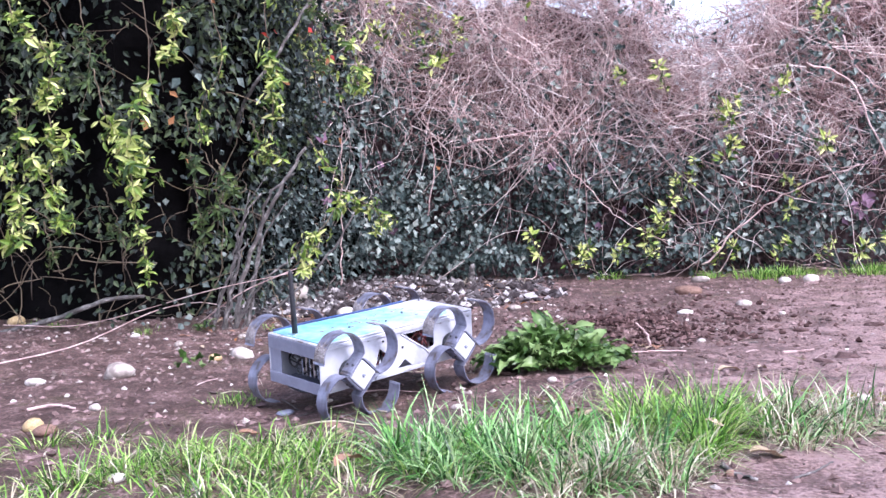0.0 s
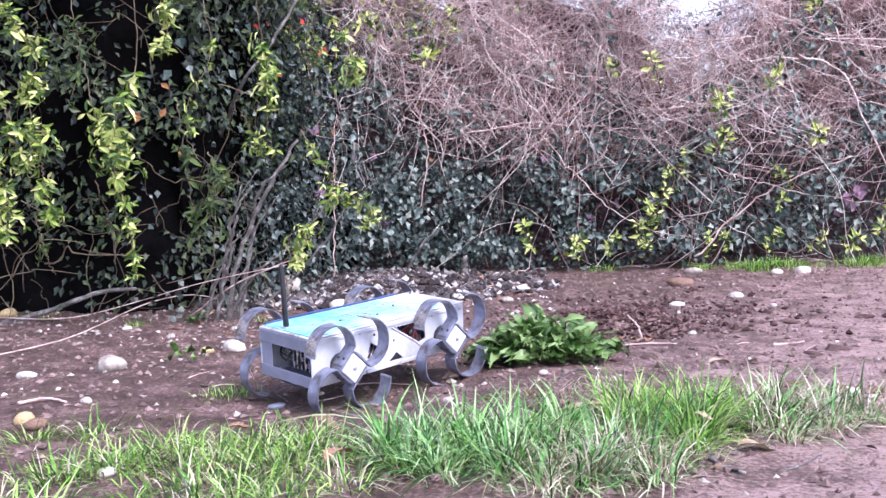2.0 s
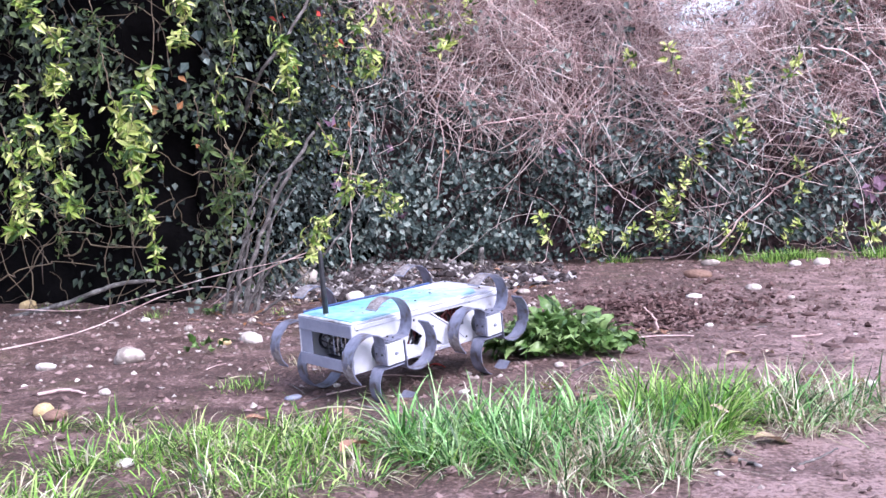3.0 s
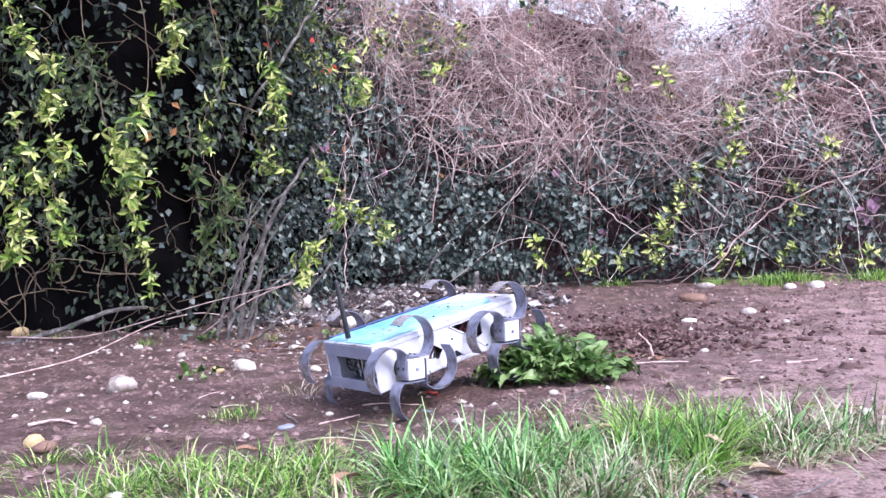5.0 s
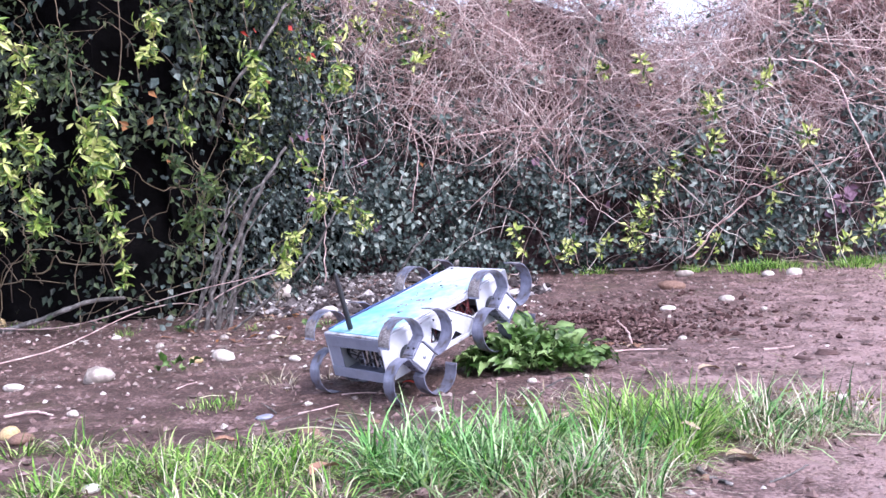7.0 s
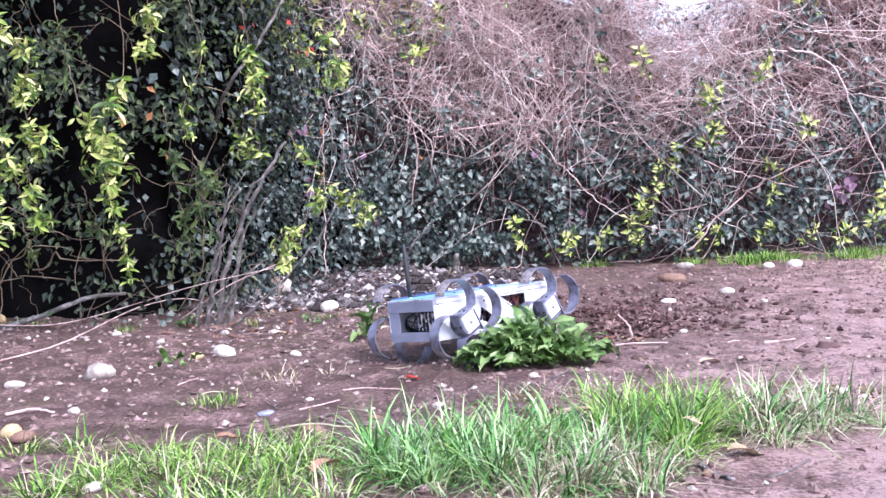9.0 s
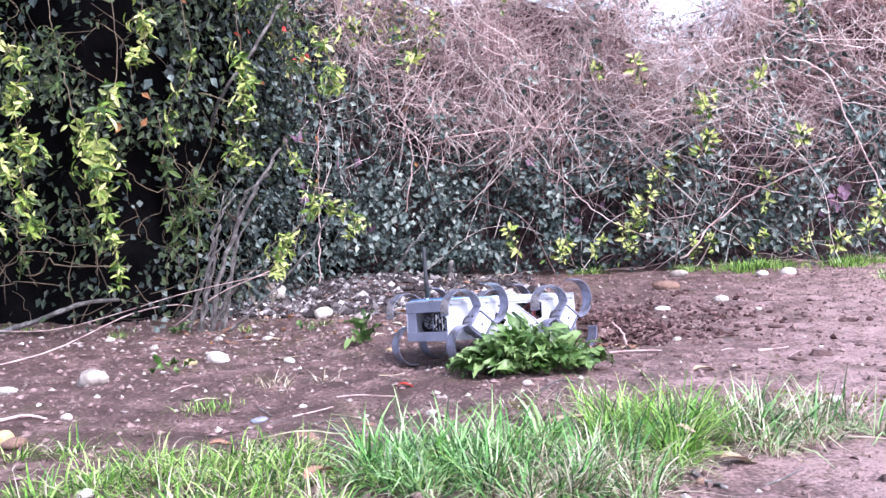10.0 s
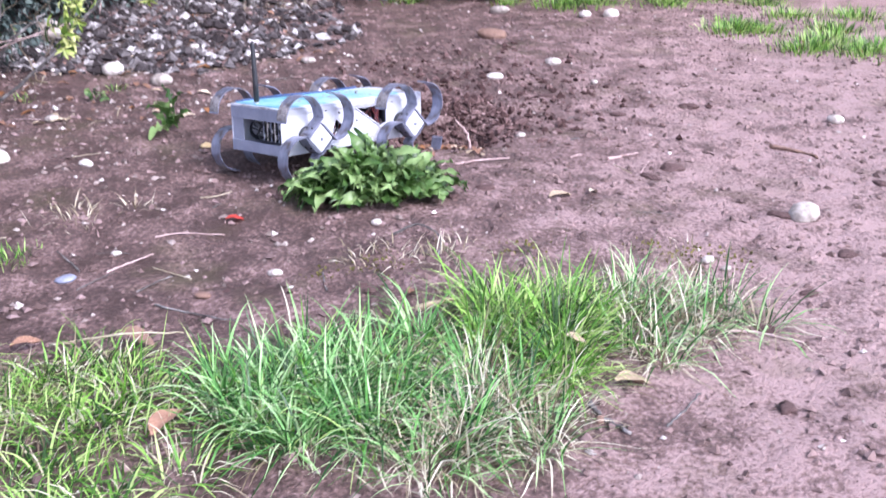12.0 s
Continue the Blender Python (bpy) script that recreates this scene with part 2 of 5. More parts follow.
# ---- mesh helpers ----
class Build:
    """Collects vertices and faces for one mesh."""
    def __init__(self):
        self.v, self.f = [], []

    def add(self, verts, faces):
        k = len(self.v)
        self.v.extend(tuple(p) for p in verts)
        self.f.extend(tuple(i + k for i in q) for q in faces)
        return self

    def box(self, sx, sy, sz, m=Matrix(), bevel=0.0):
        b = min(bevel, sx / 2.5, sy / 2.5, sz / 2.5)
        if b <= 0:
            c = [(x * sx / 2, y * sy / 2, z * sz / 2) for x in (-1, 1) for y in (-1, 1) for z in (-1, 1)]
            return self.add([m @ Vector(p) for p in c], [(0, 1, 3, 2), (4, 6, 7, 5), (0, 4, 5, 1), (2, 3, 7, 6), (0, 2, 6, 4), (1, 5, 7, 3)])
        bm = bmesh.new()
        bmesh.ops.create_cube(bm, size=1, matrix=Matrix.Diagonal((sx, sy, sz, 1)))
        bmesh.ops.bevel(bm, geom=bm.edges[:], offset=b, segments=1, affect="EDGES")
        self.add([m @ v.co for v in bm.verts], [[v.index for v in f.verts] for f in bm.faces])
        bm.free()
        return self

    def tube(self, pts, radii, sides=6):
        pts = [Vector(p) for p in pts]
        if not isinstance(radii, (list, tuple)):
            radii = [radii] * len(pts)
        k = len(self.v)
        side = None
        for i, p in enumerate(pts):
            d = (pts[min(i + 1, len(pts) - 1)] - pts[max(i - 1, 0)]).normalized()
            if side is None:
                side = d.orthogonal().normalized()
            side = (side - d * side.dot(d)).normalized()
            up = d.cross(side)
            for j in range(sides):
                a = 2 * math.pi * j / sides
                self.v.append(tuple(p + (side * math.cos(a) + up * math.sin(a)) * radii[i]))
        for i in range(len(pts) - 1):
            for j in range(sides):
                a, b = k + i * sides + j, k + i * sides + (j + 1) % sides
                self.f.append((a, b, b + sides, a + sides))
        self.f.append(tuple(range(k + sides - 1, k - 1, -1)))
        e = k + (len(pts) - 1) * sides
        self.f.append(tuple(range(e, e + sides)))
        return self

    def prism(self, outline, depth, m=Matrix(), holes=()):
        """A plate in the xz plane, depth along y."""
        bm = bmesh.new()
        edges = []
        for loop in (outline, *holes):
            vs = [bm.verts.new((x, 0, z)) for x, z in loop]
            edges += [bm.edges.new((vs[i], vs[(i + 1) % len(vs)])) for i in range(len(vs))]
        bmesh.ops.triangle_fill(bm, edges=edges, use_beauty=True)
        bmesh.ops.recalc_face_normals(bm, faces=bm.faces[:])
        ext = bmesh.ops.extrude_face_region(bm, geom=bm.faces[:])
        for e in ext["geom"]:
            if isinstance(e, bmesh.types.BMVert):
                e.co.y += depth
        bmesh.ops.recalc_face_normals(bm, faces=bm.faces[:])
        bm.verts.index_update()
        self.add([m @ v.co for v in bm.verts], [[v.index for v in f.verts] for f in bm.faces])
        bm.free()
        return self

    def mesh(self, name, smooth=False):
        me = bpy.data.meshes.new(name)
        me.from_pydata(self.v, [], self.f)
        if smooth:
            me.polygons.foreach_set("use_smooth", [True] * len(me.polygons))
        me.update()
        return me


def thing(name, build, mat, label="", category="", group="", kind="", m=None, smooth=False):
    me = build if isinstance(build, bpy.types.Mesh) else build.mesh(name, smooth)
    if not me.materials:
        me.materials.append(mat)
    ob = new(name, me)
    if m is not None:
        ob.matrix_basis = m
    return tagged(ob, label, category, group, kind)


def part(name, build, mat, parent, label="", m=None, smooth=False):
    ob = thing(name, build, mat, label, m=m, smooth=smooth)
    ob.parent = parent
    return ob


rng = random.Random(7)


def wave(x, y, f, seed):
    """A cheap smooth noise of about -1 to 1 on arrays."""
    g = np.random.default_rng(seed)
    out = 0
    for _ in range(7):
        a, p, k = g.uniform(0, 2 * math.pi), g.uniform(0, 2 * math.pi), f * g.uniform(0.6, 1.6)
        out = out + np.sin((x * math.cos(a) + y * math.sin(a)) * k + p)
    return out / 3.5


def fine_noise(x, y, cell, seed):
    """Value noise on a lattice of that cell, 0 to 1, on arrays."""
    tab = np.random.default_rng(seed).random((257, 257))
    u, v = x / cell, y / cell
    i, j = np.floor(u).astype(int), np.floor(v).astype(int)
    a, b = u - i, v - j
    a, b = a * a * (3 - 2 * a), b * b * (3 - 2 * b)
    g = lambda p, q: tab[p % 257, q % 257]
    return (g(i, j) * (1 - a) + g(i + 1, j) * a) * (1 - b) + (g(i, j + 1) * (1 - a) + g(i + 1, j + 1) * a) * b


PIT = (0.74, 4.10)


def ground_z(x, y):
    x, y = np.asarray(x, float), np.asarray(y, float)
    near = np.exp(-((x - 0.5) / 6) ** 4 - ((y - 4) / 6) ** 4)
    z = 0.010 * wave(x, y, 2.2, 3) + 0.004 * wave(x, y, 9, 4)
    rough = 0.35 + 0.65 * fine_noise(x, y, 0.6, 9)
    z = z + rough * (0.020 * (fine_noise(x, y, 0.11, 5) - 0.5) + 0.016 * (fine_noise(x, y, 0.055, 6) - 0.5))
    hollow = np.exp(-((x - PIT[0]) / 0.20) ** 4) * np.clip((y - PIT[1] + 0.26) / 0.22, 0, 1) * np.clip((PIT[1] + 0.15 - y) / 0.05, 0, 1)
    z = z - 0.13 * hollow
    z = z + 0.075 * np.exp(-(((x - PIT[0] - 0.02) / 0.30) ** 2 + ((y - PIT[1] - 0.24) / 0.10) ** 2)) * (0.5 + 0.9 * fine_noise(x, y, 0.07, 12))
    z = z + 0.025 * np.exp(-(((x - 0.42) / 0.22) ** 2 + ((y - 3.52) / 0.18) ** 2))
    z = z - 0.034 * np.exp(-(((x + 0.32) / 0.42) ** 2 + ((y - 2.98) / 0.30) ** 2))
    z = z - 0.034 * np.exp(-(((x + 0.0) / 0.26) ** 2 + ((y - 3.76) / 0.20) ** 2))
    bank = np.clip((y - 5.2) / 1.6, 0, 1) * np.clip((0.6 - x) / 0.8, 0, 1)
    z = z + 0.06 * bank * (0.4 + fine_noise(x, y, 0.22, 8))
    left = np.clip((-1.0 - x) / 0.8, 0, 1) * np.clip((y - 3.9) / 0.8, 0, 1)
    z = z + 0.05 * left
    return z * near


def gz(x, y):
    return float(ground_z(x, y))


# ---- ground, one sheet to the horizon ----
def axis(lo, hi, step, far):
    inner = list(np.arange(lo, hi + 1e-6, step))
    out, s, p = [], step, hi
    while p < far:
        s *= 1.35
        p += s
        out.append(p)
    low, s, p = [], step, lo
    while p > -far:
        s *= 1.35
        p -= s
        low.append(p)
    return np.array(low[::-1] + inner + out)


def build_ground():
    xs, ys = axis(-2.6, 3.6, 0.022, 400), axis(1.5, 7.9, 0.022, 400)
    X, Y = np.meshgrid(xs, ys)
    Z = ground_z(X, Y)
    nx, ny = len(xs), len(ys)
    co = np.stack([X, Y, Z], -1).reshape(-1, 3)
    i = np.arange(nx * ny).reshape(ny, nx)
    quads = np.stack([i[:-1, :-1], i[:-1, 1:], i[1:, 1:], i[1:, :-1]], -1).reshape(-1, 4)
    me = bpy.data.meshes.new("ground")
    me.from_pydata(co.tolist(), [], quads.tolist())
    me.polygons.foreach_set("use_smooth", [True] * len(me.polygons))
    me.materials.append(M_SOIL)
    tagged(new("ground", me), "damp reddish-brown bare garden soil, trodden and pitted", "ground", kind="structure")


build_ground()


# ---- foliage helpers ----
def unit(a):
    return a / np.maximum(np.linalg.norm(a, axis=-1, keepdims=True), 1e-9)


def leaf_mesh(name, pos, nrm, tip, size, aspect=0.8, fold=0.12, curl=0.0):
    """Many folded leaves: each a base, two shoulders, a sunk midrib and a tip."""
    n = unit(nrm)
    t = unit(tip - n * np.sum(tip * n, -1, keepdims=True))
    s = np.cross(t, n)
    L = size[:, None]
    W = L * aspect / 2
    pts = np.stack([pos, pos + t * L * 0.38 + s * W + n * L * fold, pos + t * L - n * L * curl, pos + t * L * 0.38 - s * W + n * L * fold,
                    pos + t * L * 0.45 - n * L * 0.02], 1)
    k = np.arange(len(pos))[:, None, None] * 5
    f = (k + np.array([[0, 1, 4], [1, 2, 4], [2, 3, 4], [3, 0, 4]])[None]).reshape(-1, 3)
    me = bpy.data.meshes.new(name)
    me.from_pydata(pts.reshape(-1, 3).tolist(), [], f.tolist())
    return me


HEDGE = [Vector(p) for p in ((-9, 4.9), (-4, 5.1), (-2.5, 5.02), (-1.65, 4.78), (-1.10, 5.10), (-0.95, 5.9), (-0.85, 6.7), (-0.45, 7.22), (0.2, 7.45), (0.95, 7.62),
                             (1.75, 7.40), (2.9, 7.35), (4.6, 7.3), (9, 7.0))]
SEG = [(HEDGE[i + 1] - HEDGE[i]).length for i in range(len(HEDGE) - 1)]


def along(x):
    """Base point and outward way of the hedge at a length x from its corner at the trunk."""
    s = x + sum(SEG[:4]) + 0.20
    for i, d in enumerate(SEG):
        if s < d or i == len(SEG) - 1:
            a, b = HEDGE[i], HEDGE[i + 1]
            way = (b - a).normalized()
            return a + way * s, Vector((way.y, -way.x))
        s -= d


S0, S1 = -7.0, 9.5
STEPS = 700
TAB = [along(S0 + (S1 - S0) * i / STEPS) for i in range(STEPS + 1)]
TABP = np.array([tuple(p) for p, _ in TAB])
TABN = np.array([tuple(n) for _, n in TAB])
for _ in range(12):
    TABN[1:-1] = unit(TABN[:-2] + TABN[1:-1] * 2 + TABN[2:])


def on_hedge(s, z, off):
    """Places at length s, height z and distance off in front of the hedge's face, which leans and bulges."""
    i = np.clip(((s - S0) / (S1 - S0) * STEPS).astype(int), 0, STEPS)
    bulge = 0.18 * fine_noise(s + 50, z + 9, 0.55, 21) + 0.10 * fine_noise(s + 50, z, 0.2, 22) - 0.12
    lean = np.where(s < 0.8, 0.13 * np.clip(z - 0.3, 0, 2.4), -0.10 * np.clip(z - 0.9, 0, 2))
    p = TABP[i] + TABN[i] * (off + bulge + lean)[:, None]
    return np.concatenate([p, z[:, None]], 1), np.concatenate([TABN[i], np.zeros((len(s), 1))], 1)


def top_of(s):
    """Height of the thicket along the hedge: high over the dark bush, with a dip where the sky shows."""
    s = np.asarray(s, float)
    return np.where(s < 1.7, 2.9, 2.72) + 0.10 * wave(s, s * 0, 3.0, 31) - 0.80 * np.exp(-((s - 4.64) / 0.52) ** 4)


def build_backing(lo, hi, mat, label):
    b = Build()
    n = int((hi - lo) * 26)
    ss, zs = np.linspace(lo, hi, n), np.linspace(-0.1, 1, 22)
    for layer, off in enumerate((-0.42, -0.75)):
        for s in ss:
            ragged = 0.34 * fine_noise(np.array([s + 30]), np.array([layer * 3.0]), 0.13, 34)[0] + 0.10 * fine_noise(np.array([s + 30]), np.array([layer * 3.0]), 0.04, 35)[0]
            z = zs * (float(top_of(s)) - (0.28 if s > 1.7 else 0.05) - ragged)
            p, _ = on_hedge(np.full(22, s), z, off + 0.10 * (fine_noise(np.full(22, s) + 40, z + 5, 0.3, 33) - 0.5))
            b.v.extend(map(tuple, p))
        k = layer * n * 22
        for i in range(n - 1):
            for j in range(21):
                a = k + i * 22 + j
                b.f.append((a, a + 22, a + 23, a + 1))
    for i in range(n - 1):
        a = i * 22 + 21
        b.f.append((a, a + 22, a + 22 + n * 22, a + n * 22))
    thing("hedge_backing", b, mat, label, "hedge", kind="structure", smooth=True)


# left backing sheet carries the bush's inner shade as painted black
build_backing(-6.9, 2.1, M_THICKET, "near-black backing sheet painted as shade inside an overgrown bush")
build_backing(2.1, 9.4, M_THATCH_HAZE, "brown thatch sheet in the bramble hedge, lightened for haze")


def scatter(count, s_lo, s_hi, z_lo, z_hi, keep, off_lo, off_hi, size, name, mat, label, aspect=0.8, droop=0.5, seed=1, cat="leaves", fold=0.12):
    g = np.random.default_rng(seed)
    s, z = g.uniform(s_lo, s_hi, count), z_lo + (z_hi - z_lo) * g.random(count)
    ok = g.random(count) < keep(s, z)
    s, z = s[ok], z[ok]
    p, n = on_hedge(s, z, g.uniform(off_lo, off_hi, len(s)))
    q = len(s)
    nr = n * 0.9 + g.normal(0, 0.55, (q, 3)) + np.array([0, 0, 0.35])
    tip = g.normal(0, 0.6, (q, 3)) + np.array([0, 0, -droop])
    me = leaf_mesh(name, p, nr, tip, g.uniform(*size, q), aspect, fold)
    return thing(name, me, mat, label, cat, kind="stuff")


def clump(s, z, cell, seed, lo, hi):
    return np.clip((fine_noise(s + 60, z + 20, cell, seed) - lo) / (hi - lo), 0, 1)


# glossy ivy: solid in the inner corner, thinning and lower along the brambles
def ivy_keep(s, z):
    h = np.interp(s, [-7, -1.0, 0.2, 1.5, 2.4, 3.2, 4.0, 5.2, 9], [0.3, 0.5, 2.2, 2.3, 1.5, 1.1, 1.15, 1.0, 0.8])
    dens = np.interp(s, [-7, -0.8, 0.0, 0.7, 3.3, 3.9, 5, 9], [0.0, 0.01, 0.12, 1, 1, 0.6, 0.4, 0.3])
    return dens * np.clip((h - z) / 0.3 + 0.5, 0.02, 1) * (0.12 + 0.88 * clump(s, z, 0.13, 41, 0.28, 0.62))


scatter(74000, -1.2, 6.5, 0.02, 2.6, ivy_keep, -0.32, 0.10, (0.022, 0.052), "ivy_leaves", M_IVY,
        "glossy dark green ivy leaves covering the hedge face", 0.85, 0.7, 2)
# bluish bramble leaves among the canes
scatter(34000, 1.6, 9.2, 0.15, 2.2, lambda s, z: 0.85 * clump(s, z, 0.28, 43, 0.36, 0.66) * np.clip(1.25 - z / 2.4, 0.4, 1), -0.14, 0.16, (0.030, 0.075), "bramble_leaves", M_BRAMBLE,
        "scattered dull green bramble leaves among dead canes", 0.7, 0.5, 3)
# mid-green leaves of the bush, their shade put into a dark leaf colour
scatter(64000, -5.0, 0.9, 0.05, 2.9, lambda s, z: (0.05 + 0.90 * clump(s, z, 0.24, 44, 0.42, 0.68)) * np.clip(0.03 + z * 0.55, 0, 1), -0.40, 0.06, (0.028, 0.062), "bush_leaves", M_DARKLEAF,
        "mid-green leaves of an overgrown bush, coloured dark for shade", 0.55, 0.7, 4)
scatter(2400, -4.5, 0.5, 1.25, 2.9, lambda s, z: 0.6 * clump(s, z, 0.3, 45, 0.4, 0.7), -0.3, 0.04, (0.045, 0.075), "grey_leaves", M_IVY,
        "large dull grey-green leaves high in the bush", 0.85, 0.6, 5)
# unseen crown, added over the bush to block light and keep its inside dark
scatter(9000, -6.5, 1.3, 2.1, 3.1, lambda s, z: np.full_like(s, 0.95), -0.5, 0.35, (0.06, 0.11), "added_crown_leaves", M_DARKLEAF,
        "unseen leafy crown added over the bush to block light", 0.6, 0.5, 6)
scatter(1700, 0.5, 2.6, 1.5, 2.35, lambda s, z: 0.8 * clump(s, z, 0.3, 46, 0.35, 0.7), -0.05, 0.15, (0.04, 0.07), "yellow_leaves", M_SHOOT,
        "sunlit yellow-green leaves near the top of the hedge", 0.55, 0.5, 7)
scatter(420, -0.8, 4.2, 0.7, 2.2, lambda s, z: 0.4 * clump(s, z, 0.35, 47, 0.4, 0.7), -0.05, 0.10, (0.03, 0.06), "rust_leaves", M_RUST,
        "withered rust-brown leaves caught in the brambles", 0.6, 0.6, 8)
scatter(26, -0.2, 1.3, 1.45, 1.9, lambda s, z: clump(s, z, 0.2, 48, 0.4, 0.7), 0.0, 0.12, (0.045, 0.075), "red_leaves", M_REDLEAF,
        "a few bright red leaves in the hedge top", 0.6, 0.6, 9)
scatter(14, 5.5, 5.75, 0.40, 0.60, lambda s, z: 0.9 + 0 * s, 0.10, 0.16, (0.06, 0.11), "purple_spray", M_PURPLE,
        "spray of large dull purple leaves in the hedge", 0.8, 0.6, 14)
scatter(60, -0.4, 6.0, 0.4, 1.9, lambda s, z: 0.7 + 0 * s, 0.0, 0.08, (0.05, 0.09), "purple_leaves", M_PURPLE,
        "a few dull purple leaves in the hedge", 0.8, 0.6, 10)


def smooth_path(pts, n):
    """Points on a Catmull-Rom curve through pts."""
    pts = [Vector(p) for p in pts]
    p = [pts[0] * 2 - pts[1], *pts, pts[-1] * 2 - pts[-2]]
    out = []
    for i in range(n):
        u = i / (n - 1) * (len(pts) - 1)
        k = min(int(u), len(pts) - 2)
        t = u - k
        a, b, c, d = p[k:k + 4]
        out.append(0.5 * ((2 * b) + (c - a) * t + (2 * a - 5 * b + 4 * c - d) * t * t + (3 * b - a - 3 * c + d) * t ** 3))
    return out


# tangled dead canes
def build_canes(name, count, seed, s_rng, z_rng, r_rng, len_rng, offs, label, mat):
    g = np.random.default_rng(seed)
    b = Build()
    for _ in range(count):
        s, z = g.uniform(*s_rng), g.uniform(*z_rng)
        if mat in (M_CANE, M_TWIG) and 0.3 < s < 3.7 and z < np.interp(s, [0.3, 1.6, 2.2, 2.8, 3.7], [2.4, 2.1, 1.5, 1.0, 0.8]) and g.random() < 0.9:
            continue
        if s > 3.7 and z < 0.8 and g.random() < 0.6:
            continue
        L = g.uniform(*len_rng)
        a = g.choice([g.normal(0, 0.5), g.normal(math.pi / 2, 0.45), g.uniform(0, math.pi)])
        ds, dz = math.cos(a), math.sin(a)
        bend = g.normal(0, 1.4 if mat != M_STEM else 0.6)
        off = g.uniform(*offs)
        S, Z, O = [], [], []
        k = 9
        for i in range(k):
            u = i / (k - 1) - 0.5
            S.append(s + ds * u * L - dz * bend * u * u * L + g.normal(0, 0.018))
            Z.append(z + dz * u * L + ds * bend * u * u * L - 0.25 * u * u * L + g.normal(0, 0.018))
            O.append(off + g.normal(0, 0.03))
        Z = np.maximum(np.array(Z), 0.02)
        fits = Z < top_of(np.array(S)) + g.uniform(-0.1, 0.2)
        if not fits[:4].all():
            continue
        last = len(Z) if fits.all() else int(np.argmin(fits))
        S, Z, O = S[:last], Z[:last], O[:last]
        p, _ = on_hedge(np.array(S), Z, np.array(O))
        r = g.uniform(*r_rng)
        b.tube(smooth_path([tuple(q) for q in p], 15), [r * (1.15 - 0.7 * i / 14) for i in range(15)], 3)
    thing(name, b, mat, label, "dead canes", kind="stuff", smooth=True)


build_canes("dead_canes", 2300, 51, (1.5, 9.0), (0.1, 2.5), (0.0011, 0.0040), (0.3, 1.3), (-0.22, 0.10), "tangle of pale dead bramble canes on the hedge", M_CANE)
build_canes("upper_canes", 1700, 52, (1.5, 5.2), (1.0, 2.6), (0.0011, 0.0036), (0.25, 1.0), (-0.04, 0.20), "matted pinkish dead canes along the hedge top", M_TWIG)
scatter(95000, 1.6, 9.2, 0.55, 2.75, lambda s, z: (z < top_of(s) + 0.05) * np.clip((z - np.interp(s, [1.7, 2.2, 2.8, 3.7, 9], [1.9, 1.4, 0.95, 0.7, 0.5])) / 0.8, 0.02, 1) * (0.06 + 0.94 * clump(s, z, 0.22, 49, 0.38, 0.66)),
        -0.42, 0.08, (0.06, 0.24), "dry_twigs", M_TWIG, "dense mat of pale pinkish dry twigs in the hedge", 0.014, 0.1, 13, "twigs", 0.03)
build_canes("long_canes", 260, 57, (2.2, 8.6), (0.35, 2.4), (0.0020, 0.0050), (0.6, 1.9), (0.02, 0.17), "long pale arching dead canes over the hedge", M_TWIG)
build_canes("bush_twigs", 150, 53, (-4.5, 1.6), (0.05, 2.4), (0.0012, 0.0032), (0.3, 1.0), (-0.35, 0.06), "thin bare twigs in the shaded bush", M_STEM)
build_canes("low_twigs", 38, 54, (-2.5, 0.5), (0.02, 0.60), (0.002, 0.0045), (0.25, 0.9), (-0.1, 0.22), "bare twigs at the foot of the bush", M_STEM)


def bare_twigs():
    """Upright twigs that stand against the sky in the dip of the hedge."""
    b = Build()
    g = random.Random(61)
    for _ in range(46):
        s = g.uniform(3.9, 6.2)
        p, _ = on_hedge(np.array([s]), np.array([1.35]), np.array([-0.25]))
        x, y, z = p[0]
        h, dx = g.uniform(0.4, 1.05), g.uniform(-0.2, 0.2)
        pts = [(x + dx * u * u + g.uniform(-0.02, 0.02), y + 0.1 * u, z + h * u) for u in (0, 0.25, 0.5, 0.75, 1)]
        b.tube(smooth_path(pts, 9), [0.004 - 0.0003 * i for i in range(9)], 3)
        for _ in range(4):
            u = g.uniform(0.3, 0.9)
            q = Vector((x + dx * u * u, y + 0.1 * u, z + h * u))
            e = q + Vector((g.uniform(-0.22, 0.22), g.uniform(-0.1, 0.1), g.uniform(0.02, 0.2)))
            b.tube([q, (q + e) / 2 + Vector((0, 0, 0.02)), e], [0.0022, 0.0018, 0.0012], 3)
    thing("bare_twigs", b, M_STEM, "thin dark bare twigs standing above the hedge", "twigs", kind="stuff")


bare_twigs()


